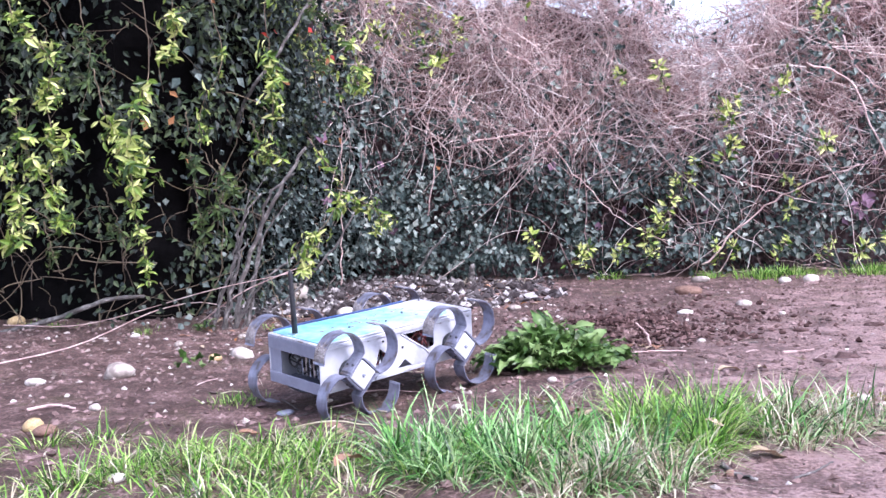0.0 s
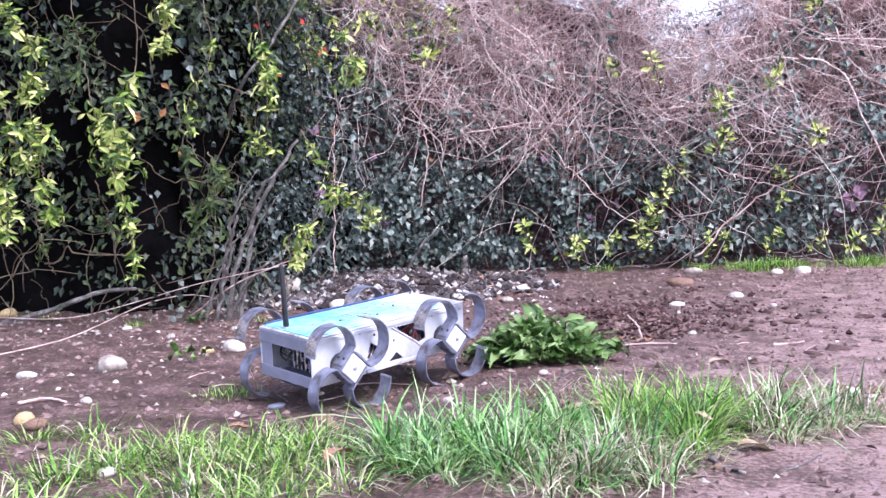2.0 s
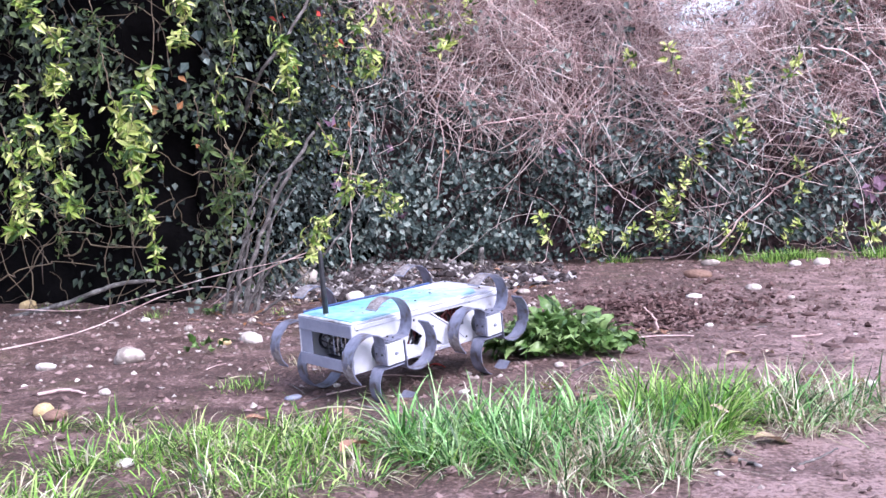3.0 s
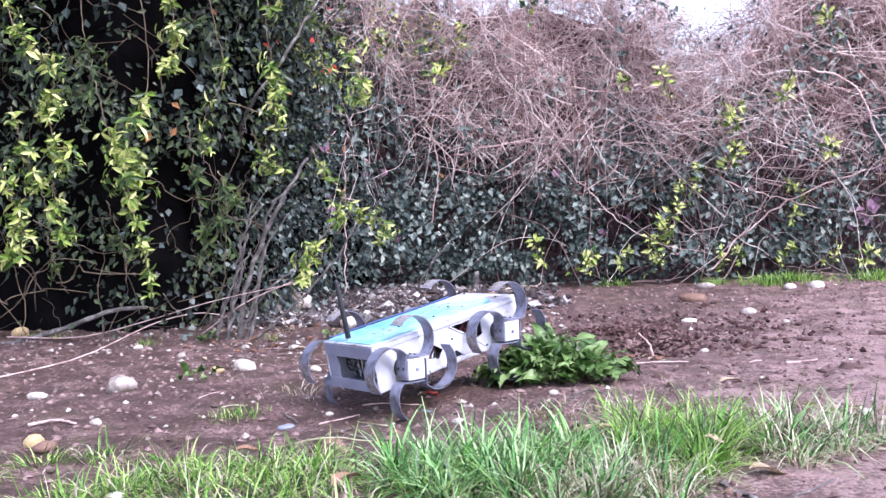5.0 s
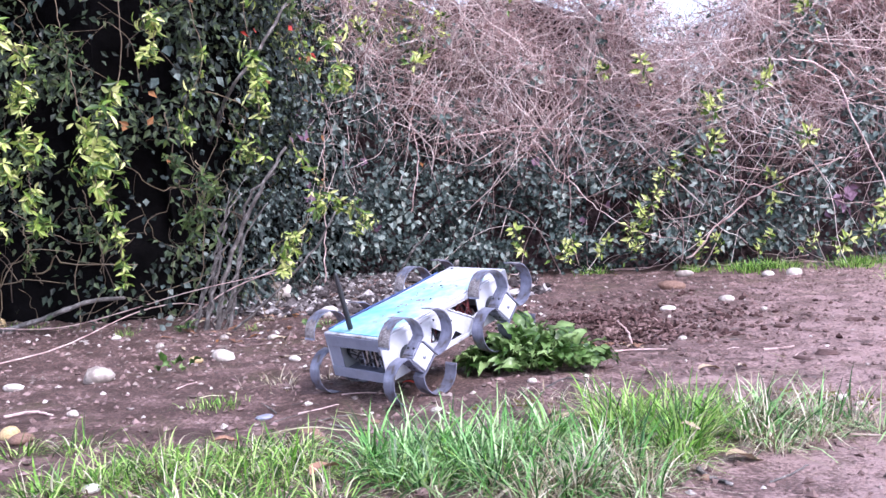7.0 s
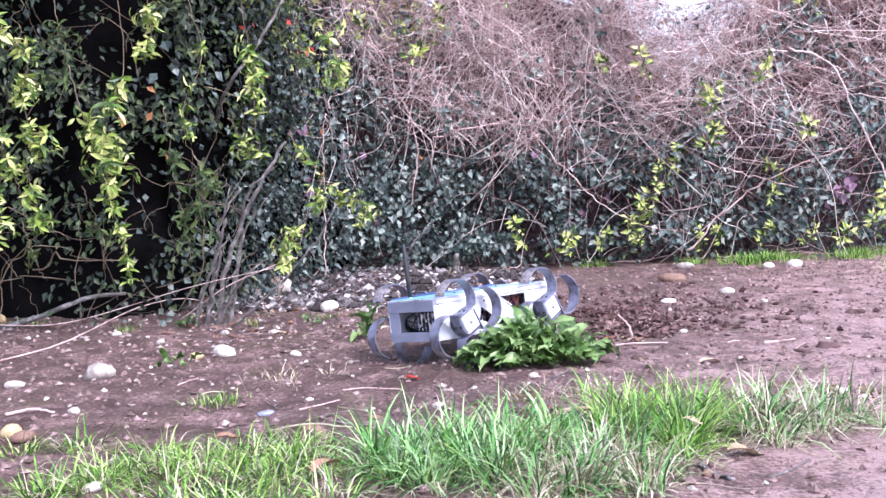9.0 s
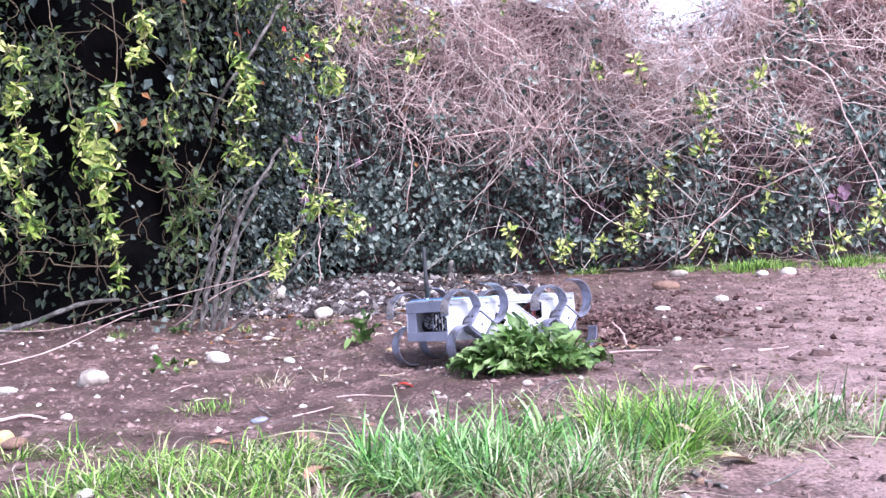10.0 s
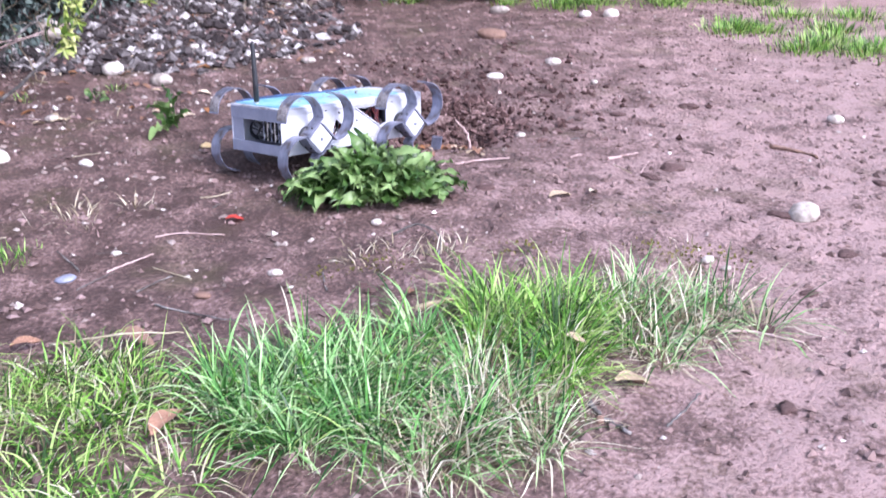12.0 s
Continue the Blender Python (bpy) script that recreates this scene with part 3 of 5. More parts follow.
# single canes that can be told apart, (length along the hedge, height, distance in front)
CANES = [
    ([(2.55, 1.02, 0.13), (3.1, 1.12, 0.15), (3.7, 1.10, 0.15), (4.25, 1.03, 0.12)], 0.0055, "long pale dead cane arching along the hedge"),
    ([(2.35, 0.45, 0.12), (2.42, 0.9, 0.14), (2.36, 1.25, 0.12), (2.15, 1.5, 0.1)], 0.0055, "upright pale dead cane on the ivy"),
    ([(3.3, 1.05, 0.15), (3.75, 0.62, 0.17), (4.1, 0.35, 0.17), (4.5, 0.22, 0.15)], 0.005, "thin cane slanting down the ivy"),
    ([(4.5, 0.08, 0.16), (4.85, 0.42, 0.2), (5.25, 0.66, 0.2), (5.6, 0.78, 0.16)], 0.008, "grey cane rising from the hedge foot"),
    ([(5.3, 1.55, 0.14), (5.62, 1.42, 0.17), (5.7, 1.1, 0.18), (5.85, 0.7, 0.18), (6.05, 0.3, 0.15)], 0.009, "pale crooked dead cane hanging on the hedge"),
    ([(5.6, 1.75, 0.14), (5.68, 1.5, 0.17), (5.95, 1.25, 0.17), (6.4, 1.12, 0.14)], 0.006, "pale arching dead cane on the hedge"),
    ([(3.0, 1.75, 0.14), (3.55, 1.5, 0.17), (4.1, 1.45, 0.17), (4.7, 1.62, 0.14)], 0.005, "dead cane crossing the matted brambles"),
    ([(3.9, 1.7, 0.12), (3.75, 1.35, 0.16), (3.3, 1.05, 0.16), (2.9, 0.8, 0.14)], 0.005, "dead cane slanting through the brambles"),
    ([(2.2, 1.65, 0.12), (2.7, 1.4, 0.15), (3.0, 1.05, 0.15)], 0.005, "dead cane leaning over the ivy"),
    ([(4.6, 0.75, 0.14), (5.2, 0.55, 0.17), (5.9, 0.42, 0.15)], 0.005, "thin cane low on the hedge"),
    ([(6.0, 1.35, 0.14), (6.35, 0.9, 0.17), (6.6, 0.4, 0.17), (6.7, 0.05, 0.16)], 0.008, "pale crooked dead cane reaching the ground"),
    ([(1.35, 0.08, 0.08), (1.42, 0.5, 0.10), (1.35, 0.9, 0.12), (1.5, 1.2, 0.1)], 0.005, "thin stem climbing the ivy"),
]
for pts, r, label in CANES:
    a = np.array(pts)
    p, _ = on_hedge(a[:, 0], a[:, 1], a[:, 2])
    path = smooth_path([tuple(q) for q in p], 24)
    g = random.Random(len(label))
    path = [q + Vector((g.gauss(0, 0.006), g.gauss(0, 0.006), g.gauss(0, 0.006))) for q in path]
    thing("bramble_cane", Build().tube(path, [r * (1 - 0.5 * i / 23) for i in range(24)], 5), M_CANE, label, "cane", group="canes on the hedge", smooth=True)


# young shoots with pale leaves on the hedge
def shoot_mesh(seed, length, leaves, size, spread=0.03):
    """Stem and leaves of a shoot that runs along +z from its foot."""
    g = random.Random(seed)
    st = Build()
    pts, x, y = [], 0.0, 0.0
    for i in range(8):
        pts.append(Vector((x, y, length * i / 7)))
        x += g.gauss(0, 0.02 * length / 0.6)
        y += g.gauss(0, 0.02 * length / 0.6)
    path = smooth_path(pts, 14)
    st.tube(path, [0.0028 - 0.0012 * i / 13 for i in range(14)], 4)
    P, N, T, S = [], [], [], []
    for k in range(leaves):
        u = g.uniform(0.12, 1.0) ** 0.8
        q = path[min(13, int(u * 13))]
        a = g.uniform(0, 2 * math.pi)
        out = Vector((math.cos(a), math.sin(a), g.uniform(-0.2, 0.6)))
        P.append(q + out * g.uniform(0, spread))
        T.append(out + Vector((0, 0, g.uniform(-0.1, 0.5))))
        N.append(Vector((g.gauss(0, 0.5), g.gauss(0, 0.5) - 0.5, g.gauss(0, 0.4) + 0.6)))
        S.append(size * g.uniform(0.55, 1.25))
    lf = leaf_mesh("leaves", np.array(P), np.array(N), np.array(T), np.array(S), 0.42, 0.10, 0.08)
    return st.mesh("stem", True), lf


SHOOTS = [shoot_mesh(70 + i, 0.26, 24, 0.062, 0.035) for i in range(5)]


def shoot(m, k, label="young shoot with pale yellow-green leaves on the hedge", group="young shoots on the hedge"):
    st, lf = SHOOTS[k % 5]
    ob = new("young_shoot")
    ob.matrix_basis = m
    tagged(ob, label, "shoot", group)
    part("stem", st, M_STEM, ob)
    part("leaves", lf, M_SHOOT, ob)
    return ob


SPOTS = [(4.55, 1.12), (4.72, 1.08), (4.62, 0.80), (4.45, 0.62), (4.38, 0.55), (4.2, 0.36), (4.3, 0.30), (4.1, 0.22), (3.9, 0.10), (4.05, 0.06), (4.2, 0.08), (4.6, 0.05), (4.75, 0.1),
         (3.25, 0.12), (3.35, 0.08), (5.35, 0.85), (5.25, 0.55), (5.1, 0.4), (5.95, 0.28), (5.8, 0.12), (5.55, 0.08), (5.35, 0.05), (6.15, 0.36), (6.3, 0.85), (6.45, 0.3), (4.3, 1.30), (5.05, 1.25),
         (4.0, 1.45), (6.2, 1.35), (5.5, 1.75), (3.7, 0.05), (2.35, 1.55), (2.0, 1.7), (2.7, 1.75), (3.2, 1.95), (6.8, 0.6), (7.2, 0.3), (7.0, 1.0), (5.0, 0.06)]
g = random.Random(5)
for k, (s, z) in enumerate(SPOTS):
    p, n = on_hedge(np.array([s]), np.array([z + 0.02]), np.array([0.18]))
    sc = g.uniform(0.75, 1.2)
    shoot(Matrix.Translation(p[0]) @ pose(0, 0, 0, g.uniform(-10, 50), g.uniform(-55, 55), g.uniform(-40, 40)) @ Matrix.Diagonal((sc, sc, sc, 1)), k)


# hanging vines before the dark bush: each hangs from its top end and sways
VINES = []


def lance_mesh(name, pos, nrm, tip, size, aspect, curl):
    """Many pointed leaves with a sunk midrib, a full belly and a drooping tip."""
    n = unit(nrm)
    t = unit(tip - n * np.sum(tip * n, -1, keepdims=True))
    s = np.cross(t, n)
    L, W, C = size[:, None], (size * aspect / 2)[:, None], (size * curl)[:, None]
    def at(u, w, up):
        return pos + t * L * u + s * W * w + n * (L * up - C * u * u)
    pts = np.stack([at(0, 0, 0), at(0.22, 0.72, 0.05), at(0.22, -0.72, 0.05), at(0.5, 1.0, 0.07), at(0.5, 0, 0), at(0.5, -1.0, 0.07),
                    at(0.78, 0.6, 0.05), at(0.78, -0.6, 0.05), at(1.0, 0, 0)], 1)
    k = np.arange(len(pos))[:, None, None] * 9
    f = (k + np.array([[0, 1, 4], [0, 4, 2], [1, 3, 4], [2, 4, 5], [3, 6, 4], [4, 7, 5], [6, 8, 4], [4, 8, 7]])[None]).reshape(-1, 3)
    me = bpy.data.meshes.new(name)
    me.from_pydata(pts.reshape(-1, 3).tolist(), [], f.tolist())
    return me


def vine(y, line, clumps, size, seed, kind=0):
    """A vine along (x, z) points at depth y. clumps: (share of the way down, rosettes, spread)."""
    g = random.Random(seed)
    x0, z0 = line[0]
    pts = [Vector((0, 0.75, 2.45 - z0)), Vector((0, 0.12, 2.2 - z0))] if z0 > 1.5 else []
    pts += [Vector((x - x0, g.gauss(0, 0.02), z - z0)) for x, z in line]
    path = smooth_path(pts, 40)
    path = [p + Vector((g.gauss(0, 0.004), g.gauss(0, 0.004), 0)) for p in path]
    first = 80 // len(pts) if z0 > 1.5 else 0
    stem = Build().tube(path, [0.0032 - 0.0018 * i / 39 for i in range(40)], 4)
    P, N, T, S = [], [], [], []
    for share, count, spread in clumps:
        for _ in range(count):
            u = min(1, max(0, g.gauss(share, 0.07)))
            q = path[min(39, first + int(u * (39 - first)))]
            way = Vector((g.gauss(0, 1), g.gauss(0, 1), g.gauss(-0.3, 0.8))).normalized()
            heart = q + way * abs(g.gauss(0, spread))
            stem.tube([q, (q + heart) / 2 + Vector((0, 0, 0.006)), heart], 0.0011, 3)
            axis_way = (way + Vector((0, -0.3, g.uniform(-0.9, 0.5)))).normalized()
            a0 = g.uniform(0, 6.28)
            side = axis_way.orthogonal().normalized()
            up = axis_way.cross(side)
            big = size * g.uniform(0.6, 1.25)
            for k in range(g.randint(4, 7)):
                a = a0 + k * 2.4
                out = side * math.cos(a) + up * math.sin(a)
                P.append(heart - axis_way * 0.006 * k)
                T.append(out * 0.9 + axis_way * g.uniform(0.1, 0.8) + Vector((0, 0, -0.25)))
                N.append(axis_way + Vector((g.gauss(0, 0.3), g.gauss(0, 0.3) - 0.25, 0.5 + g.gauss(0, 0.3))))
                S.append(big * g.uniform(0.65, 1.2))
    ob = new("hanging_vine")
    ob.matrix_basis = pose(x0, y, z0)
    tagged(ob, "hanging vine with bright yellow-green young leaves before the bush" if kind == 0 else "thin hanging vine with small green leaves before the bush", "vine", "hanging vines")
    part("stem", stem, M_STEM, ob, smooth=True)
    part("leaves", lance_mesh("leaves", np.array(P), np.array(N), np.array(T), np.array(S), 0.34, 0.25), M_SHOOT if kind == 0 else M_MIDLEAF, ob)
    VINES.append((ob, x0, y, z0, seed))


vine(4.25, [(-1.91, 1.62), (-1.84, 1.47), (-1.72, 1.3), (-1.75, 1.1), (-1.7, 0.82)], [(0.06, 10, 0.037), (0.25, 10, 0.037), (0.45, 12, 0.044), (0.7, 21, 0.062), (0.92, 22, 0.056)], 0.051, 1)
vine(4.25, [(-1.93, 1.17), (-1.86, 0.96), (-1.82, 0.81), (-1.78, 0.7)], [(0.25, 12, 0.075), (0.6, 16, 0.075)], 0.053, 2)
vine(4.22, [(-1.29, 1.61), (-1.29, 1.26), (-1.37, 1.01), (-1.41, 0.84), (-1.4, 0.73)], [(0.45, 8, 0.031), (0.66, 22, 0.075), (0.85, 18, 0.062)], 0.059, 3)
vine(4.3, [(-1.55, 1.27), (-1.51, 1.06), (-1.45, 0.94), (-1.42, 0.87)], [(0.5, 8, 0.062), (0.9, 14, 0.062)], 0.055, 4)
vine(4.25, [(-2.03, 1.09), (-1.94, 0.83), (-1.9, 0.6), (-1.95, 0.5)], [(0.3, 10, 0.05), (0.6, 18, 0.062), (0.95, 12, 0.05)], 0.051, 5)
vine(4.28, [(-1.76, 0.84), (-1.73, 0.72), (-1.72, 0.57)], [(0.5, 8, 0.037), (0.95, 10, 0.044)], 0.049, 6)
vine(4.25, [(-1.4, 0.75), (-1.38, 0.6), (-1.35, 0.49), (-1.34, 0.29)], [(0.25, 6, 0.031), (0.55, 8, 0.027), (0.85, 10, 0.027)], 0.045, 7)
vine(4.3, [(-1.19, 1.62), (-1.18, 1.45), (-1.22, 1.28)], [(0.1, 12, 0.037), (0.5, 14, 0.044), (0.9, 10, 0.037)], 0.048, 8)
vine(4.28, [(-1.01, 1.61), (-0.96, 1.29), (-1.06, 1.1), (-1.08, 0.93), (-1.02, 0.8)], [(0.33, 6, 0.037), (0.55, 3, 0.025), (0.8, 6, 0.031)], 0.042, 9)
vine(4.39, [(-1.03, 0.85), (-1.0, 0.72), (-1.06, 0.55)], [(0.4, 10, 0.062), (0.8, 10, 0.062)], 0.053, 10, 1)
vine(4.22, [(-0.75, 1.58), (-0.74, 1.31), (-0.73, 1.17), (-0.73, 0.93)], [(0.1, 3, 0.025), (0.6, 14, 0.05), (0.85, 12, 0.044)], 0.059, 11)
vine(4.35, [(-0.51, 1.55), (-0.41, 1.38), (-0.35, 1.22), (-0.4, 1.13)], [(0.4, 8, 0.05), (0.75, 12, 0.056), (0.95, 6, 0.037)], 0.045, 12)
vine(4.39, [(-0.61, 0.93), (-0.47, 0.71), (-0.32, 0.59), (-0.24, 0.49)], [(0.2, 6, 0.044), (0.5, 10, 0.05), (0.85, 9, 0.05)], 0.042, 13)
vine(4.35, [(-0.44, 0.81), (-0.5, 0.61), (-0.61, 0.46), (-0.66, 0.29)], [(0.35, 9, 0.044), (0.65, 14, 0.05), (0.9, 9, 0.035)], 0.045, 14)
vine(4.41, [(-0.88, 1.03), (-0.82, 0.91), (-0.76, 0.79)], [(0.6, 14, 0.062)], 0.047, 15)
vine(4.49, [(-1.59, 0.74), (-1.53, 0.52), (-1.51, 0.35)], [(0.5, 9, 0.075)], 0.049, 16, 1)
vine(4.49, [(-1.18, 1.08), (-1.15, 0.7), (-1.11, 0.37)], [(0.3, 10, 0.075), (0.8, 12, 0.075)], 0.049, 17, 1)
vine(4.49, [(-1.89, 0.6), (-1.86, 0.43), (-1.8, 0.31)], [(0.5, 6, 0.062)], 0.049, 18, 1)
vine(4.39, [(-0.57, 1.58), (-0.53, 1.37), (-0.55, 1.19)], [(0.3, 8, 0.062), (0.8, 6, 0.05)], 0.042, 19, 1)
vine(4.41, [(-1.64, 1.58), (-1.59, 1.37), (-1.62, 1.19)], [(0.4, 9, 0.075), (0.9, 8, 0.062)], 0.047, 20, 1)


# leaning bare trunks at the bush's corner
def trunk(pts, r, label):
    path = smooth_path(pts, 22)
    g = random.Random(int(r * 99999))
    path = [q + Vector((g.gauss(0, 0.005), g.gauss(0, 0.005), 0)) for q in path]
    b = Build().tube(path, [r * (1 - 0.45 * i / 21) * g.uniform(0.9, 1.12) for i in range(22)], 8)
    thing("bare_trunk", b, M_BRANCH, label, "trunk", "leaning trunks", smooth=True)


trunk([(-1.106, 4.881, -0.02), (-1.029, 4.862, 0.314), (-0.886, 4.843, 0.62), (-0.695, 4.815, 0.916)], 0.014, "leaning grey bare trunk at the bush foot")
trunk([(-1.048, 4.92, -0.02), (-0.972, 4.92, 0.362), (-0.905, 4.881, 0.658), (-0.762, 4.862, 0.792)], 0.011, "second thin grey trunk beside the first")
trunk([(-1.163, 4.862, -0.02), (-1.068, 4.815, 0.295), (-1.001, 4.767, 0.553)], 0.010, "thin bent grey stem at the bush foot")
trunk([(-1.001, 4.815, 0.008), (-0.686, 4.767, 0.276), (-0.495, 4.719, 0.505), (-0.428, 4.719, 0.658)], 0.007, "thin pale stem curving out of the bush")
trunk([(-2.35, 4.85, 0.02), (-2.0, 4.8, 0.10), (-1.72, 4.8, 0.19), (-1.55, 4.85, 0.20)], 0.016, "fallen grey branch at the bush foot")
trunk([(-1.25, 5.6, 1.0), (-1.05, 5.3, 1.25), (-0.8, 5.2, 1.55), (-0.6, 5.3, 1.9)], 0.012, "dark branch in the bush")
k = random.Random(44)
for _ in range(8):
    x, lean = k.uniform(-1.24, -1.04), k.uniform(0.16, 0.34)
    h, dy = k.uniform(0.35, 0.85), k.uniform(-0.06, 0.04)
    trunk([(x, 4.90 + dy, -0.03), (x + lean * 0.30, 4.88 + dy, h * 0.42), (x + lean * 0.62 + k.uniform(-0.03, 0.03), 4.86 + dy, h * 0.75), (x + lean, 4.85, h)], k.uniform(0.0035, 0.0085), "thin bare grey stem in a leaning bundle")
trunk([(-0.3, 6.9, -0.02), (-0.2, 6.8, 0.2), (-0.05, 6.75, 0.38)], 0.012, "short grey stub leaning on the ivy")
trunk([(0.14, 7.15, -0.02), (0.15, 7.14, 0.16)], 0.03, "short weathered stump at the hedge foot")


# ---- the robot ----
LEN, WID, HIG = 0.65, 0.27, 0.15
HUBS = (0.105, 0.542)
HUB_Z, HUB_Y = 0.056, WID / 2 + 0.050


def disc_bolt(r, h, sides=6):
    return Build().tube([(0, 0, 0), (0, 0, h * 0.7), (0, 0, h)], [r, r, r * 0.7], sides)


HUB = 0.034


def leg_mesh():
    """One curved leg: a flat root bolted along a hub face that runs on into a strip bent round in half a ring and a little lip."""
    c, r, w, th = 0.094, 0.076, 0.050, 0.003
    flat = HUB + 0.006
    turn0 = math.degrees(math.acos((c - flat) / r))
    prof = []
    for i in range(4):
        u = i / 4
        prof.append((flat, 0.030 - u * (0.030 + r * math.sin(radians(turn0))), radians(180)))
    for i in range(25):
        a = radians(180 + turn0 + (226 - turn0) * i / 24)
        prof.append((c + r * math.cos(a), r * math.sin(a), a))
    x, z, a = prof[-1]
    prof.append((x - math.sin(a) * 0.006 + 0.003 * math.cos(a), z + math.cos(a) * 0.006 + 0.003 * math.sin(a), a))
    b = Build()
    n = len(prof)
    for x, z, a in prof:
        ox, oz = math.cos(a) * th / 2, math.sin(a) * th / 2
        for y in (-w / 2, w / 2):
            b.v.append((x + ox, y, z + oz))
            b.v.append((x - ox, y, z - oz))
    for i in range(n - 1):
        k = 4 * i
        b.f += [(k, k + 4, k + 6, k + 2), (k + 1, k + 3, k + 7, k + 5), (k, k + 1, k + 5, k + 4), (k + 2, k + 6, k + 7, k + 3)]
    b.f += [(0, 2, 3, 1), (4 * n - 4, 4 * n - 3, 4 * n - 1, 4 * n - 2)]
    return b.mesh("leg")


def mud_crust(seed):
    """A ragged crust of dried mud that follows the outside of a leg near its tip."""
    g = random.Random(seed)
    b = Build()
    rows, cols = 9, 6
    edge = [g.uniform(0.45, 1.0) for _ in range(cols)]
    for i in range(rows):
        for j in range(cols):
            a = radians(180 + 226 - 62 * edge[j] * i / (rows - 1))
            rr = 0.076 + 0.0017 + (g.uniform(0.0006, 0.0022) if 0 < i < rows - 1 and 0 < j < cols - 1 else 0.0)
            b.v.append((0.094 + rr * math.cos(a), (j / (cols - 1) - 0.5) * 0.0495, rr * math.sin(a)))
    b.f = [(i * cols + j, i * cols + j + 1, (i + 1) * cols + j + 1, (i + 1) * cols + j) for i in range(rows - 1) for j in range(cols - 1)]
    return b.mesh("mud", True)


def build_robot():
    robot = new("legged_robot")
    tagged(robot, "pale metal robot with curved leg wheels, cyan lid and antenna", "robot")
    H, W, L, t = HIG, WID, LEN, 0.004
    # tray and frame
    part("bottom_plate", Build().box(L - 0.01, W - 0.012, t, pose(L / 2, 0, t / 2), 0.001), M_GREYPLATE_SHADE, robot)
    lid = part("lid", Build().box(L, W + 0.004, 0.006, pose(L / 2, 0, H + 0.003), 0.002), M_PLATE, robot, "pale lid plate")
    sheet = Build().prism([(0.012, 0.016), (0.06, 0.006), (L - 0.11, 0.004), (L - 0.075, 0.05), (L - 0.075, W - 0.03), (0.05, W - 0.006), (0.012, W - 0.012)], 0.003,
                          Matrix.Translation((0, -W / 2, H + 0.0062)) @ Matrix(((1, 0, 0, 0), (0, 0, 1, 0), (0, 1, 0, 0), (0, 0, 0, 1))))
    part("lid_sheet", sheet, M_CYAN, lid, "glossy cyan plastic sheet on the lid")
    edge = smooth_path([(0.02, W / 2 - 0.002, H + 0.010), (0.2, W / 2 - 0.006, H + 0.013), (0.4, W / 2 - 0.004, H + 0.009), (L - 0.08, W / 2 - 0.004, H + 0.011)], 16)
    part("lid_edge", Build().tube(edge, 0.0036, 6), M_BLUEEDGE, lid, "dark blue rolled edge of the sheet", smooth=True)
    bolt = disc_bolt(0.004, 0.004).mesh("bolt")
    for x, y in ((0.2, -0.03), (0.33, -0.06), (0.45, 0.0), (0.6, -0.09), (0.62, 0.1)):
        part("bolt", bolt, M_BLACK, lid, m=pose(x, y, H + 0.009))
    # scraps of mud on the sheet
    g = random.Random(3)
    for k in range(26):
        b = Build()
        n = 7
        ring = [(math.cos(2 * math.pi * i / n) * g.uniform(0.4, 1), math.sin(2 * math.pi * i / n) * g.uniform(0.4, 1)) for i in range(n)]
        sc = g.uniform(0.0025, 0.010)
        b.add([(0, 0, 0.0022)] + [(x * sc * 1.8, y * sc, 0) for x, y in ring], [(0, i + 1, (i + 1) % n + 1) for i in range(n)])
        part("mud_spot", b, M_MUD, lid, m=pose(g.uniform(0.1, 0.52), g.uniform(-0.08, 0.06), H + 0.0095, 0, 0, g.uniform(0, 180)))
    # side panels: hip plates and the slanted openings between them
    outline = [(0, 0), (L - 0.03, 0), (L, 0.02), (L, H), (0, H)]
    holes = [[(0.335, H - 0.024), (0.470, H - 0.024), (0.470, H - 0.086), (0.440, H - 0.094)],
             [(0.235, 0.098), (0.285, 0.062), (0.262, 0.036), (0.215, 0.05)],
             [(0.305, 0.018), (0.37, 0.018), (0.34, 0.044)]]
    for sgn, y in ((-1, -W / 2), (1, W / 2 - t)):
        panel = part("side_panel", Build().prism(outline, t, pose(0, y, 0), holes), M_PLATE, robot, "pale painted side panel with slanted openings")
        for x, z in ((0.02, 0.135), (0.19, 0.135), (0.25, 0.12), (0.5, 0.135), (0.63, 0.135), (0.19, 0.02), (0.48, 0.02), (0.63, 0.03), (0.33, 0.085)):
            part("bolt", bolt, M_ALU, panel, m=pose(x, y + (t if sgn > 0 else 0), z, 90 * -sgn if sgn < 0 else -90))
        rib = Build().tube([(0.325, y - 0.001 if sgn < 0 else y + t, H - 0.022), (0.425, y - 0.001 if sgn < 0 else y + t, 0.062), (0.47, y - 0.001 if sgn < 0 else y + t, 0.02)], 0.0035, 5)
        part("rib", rib, M_PLATE, panel)
        ledge = Build().box(0.26, 0.010, 0.012, pose(0.34, y - 0.003 if sgn < 0 else y + t + 0.003, 0.008), 0.002)
        part("ledge", ledge, M_PLATE, panel)
        strip = Build().box(L - 0.02, 0.006, 0.014, pose(L / 2, y - 0.002 if sgn < 0 else y + t + 0.002, H - 0.009), 0.002)
        part("rail", strip, M_PLATE, panel)
    for x in HUBS:
        for sgn in (-1, 1):
            y = sgn * W / 2
            part("hip_motor", Build().tube([(x, y - sgn * 0.02, HUB_Z), (x, y + sgn * 0.014, HUB_Z), (x, y + sgn * 0.018, HUB_Z)], [0.036, 0.036, 0.030], 16), M_DARKELEC, robot, "dark round hip motor")
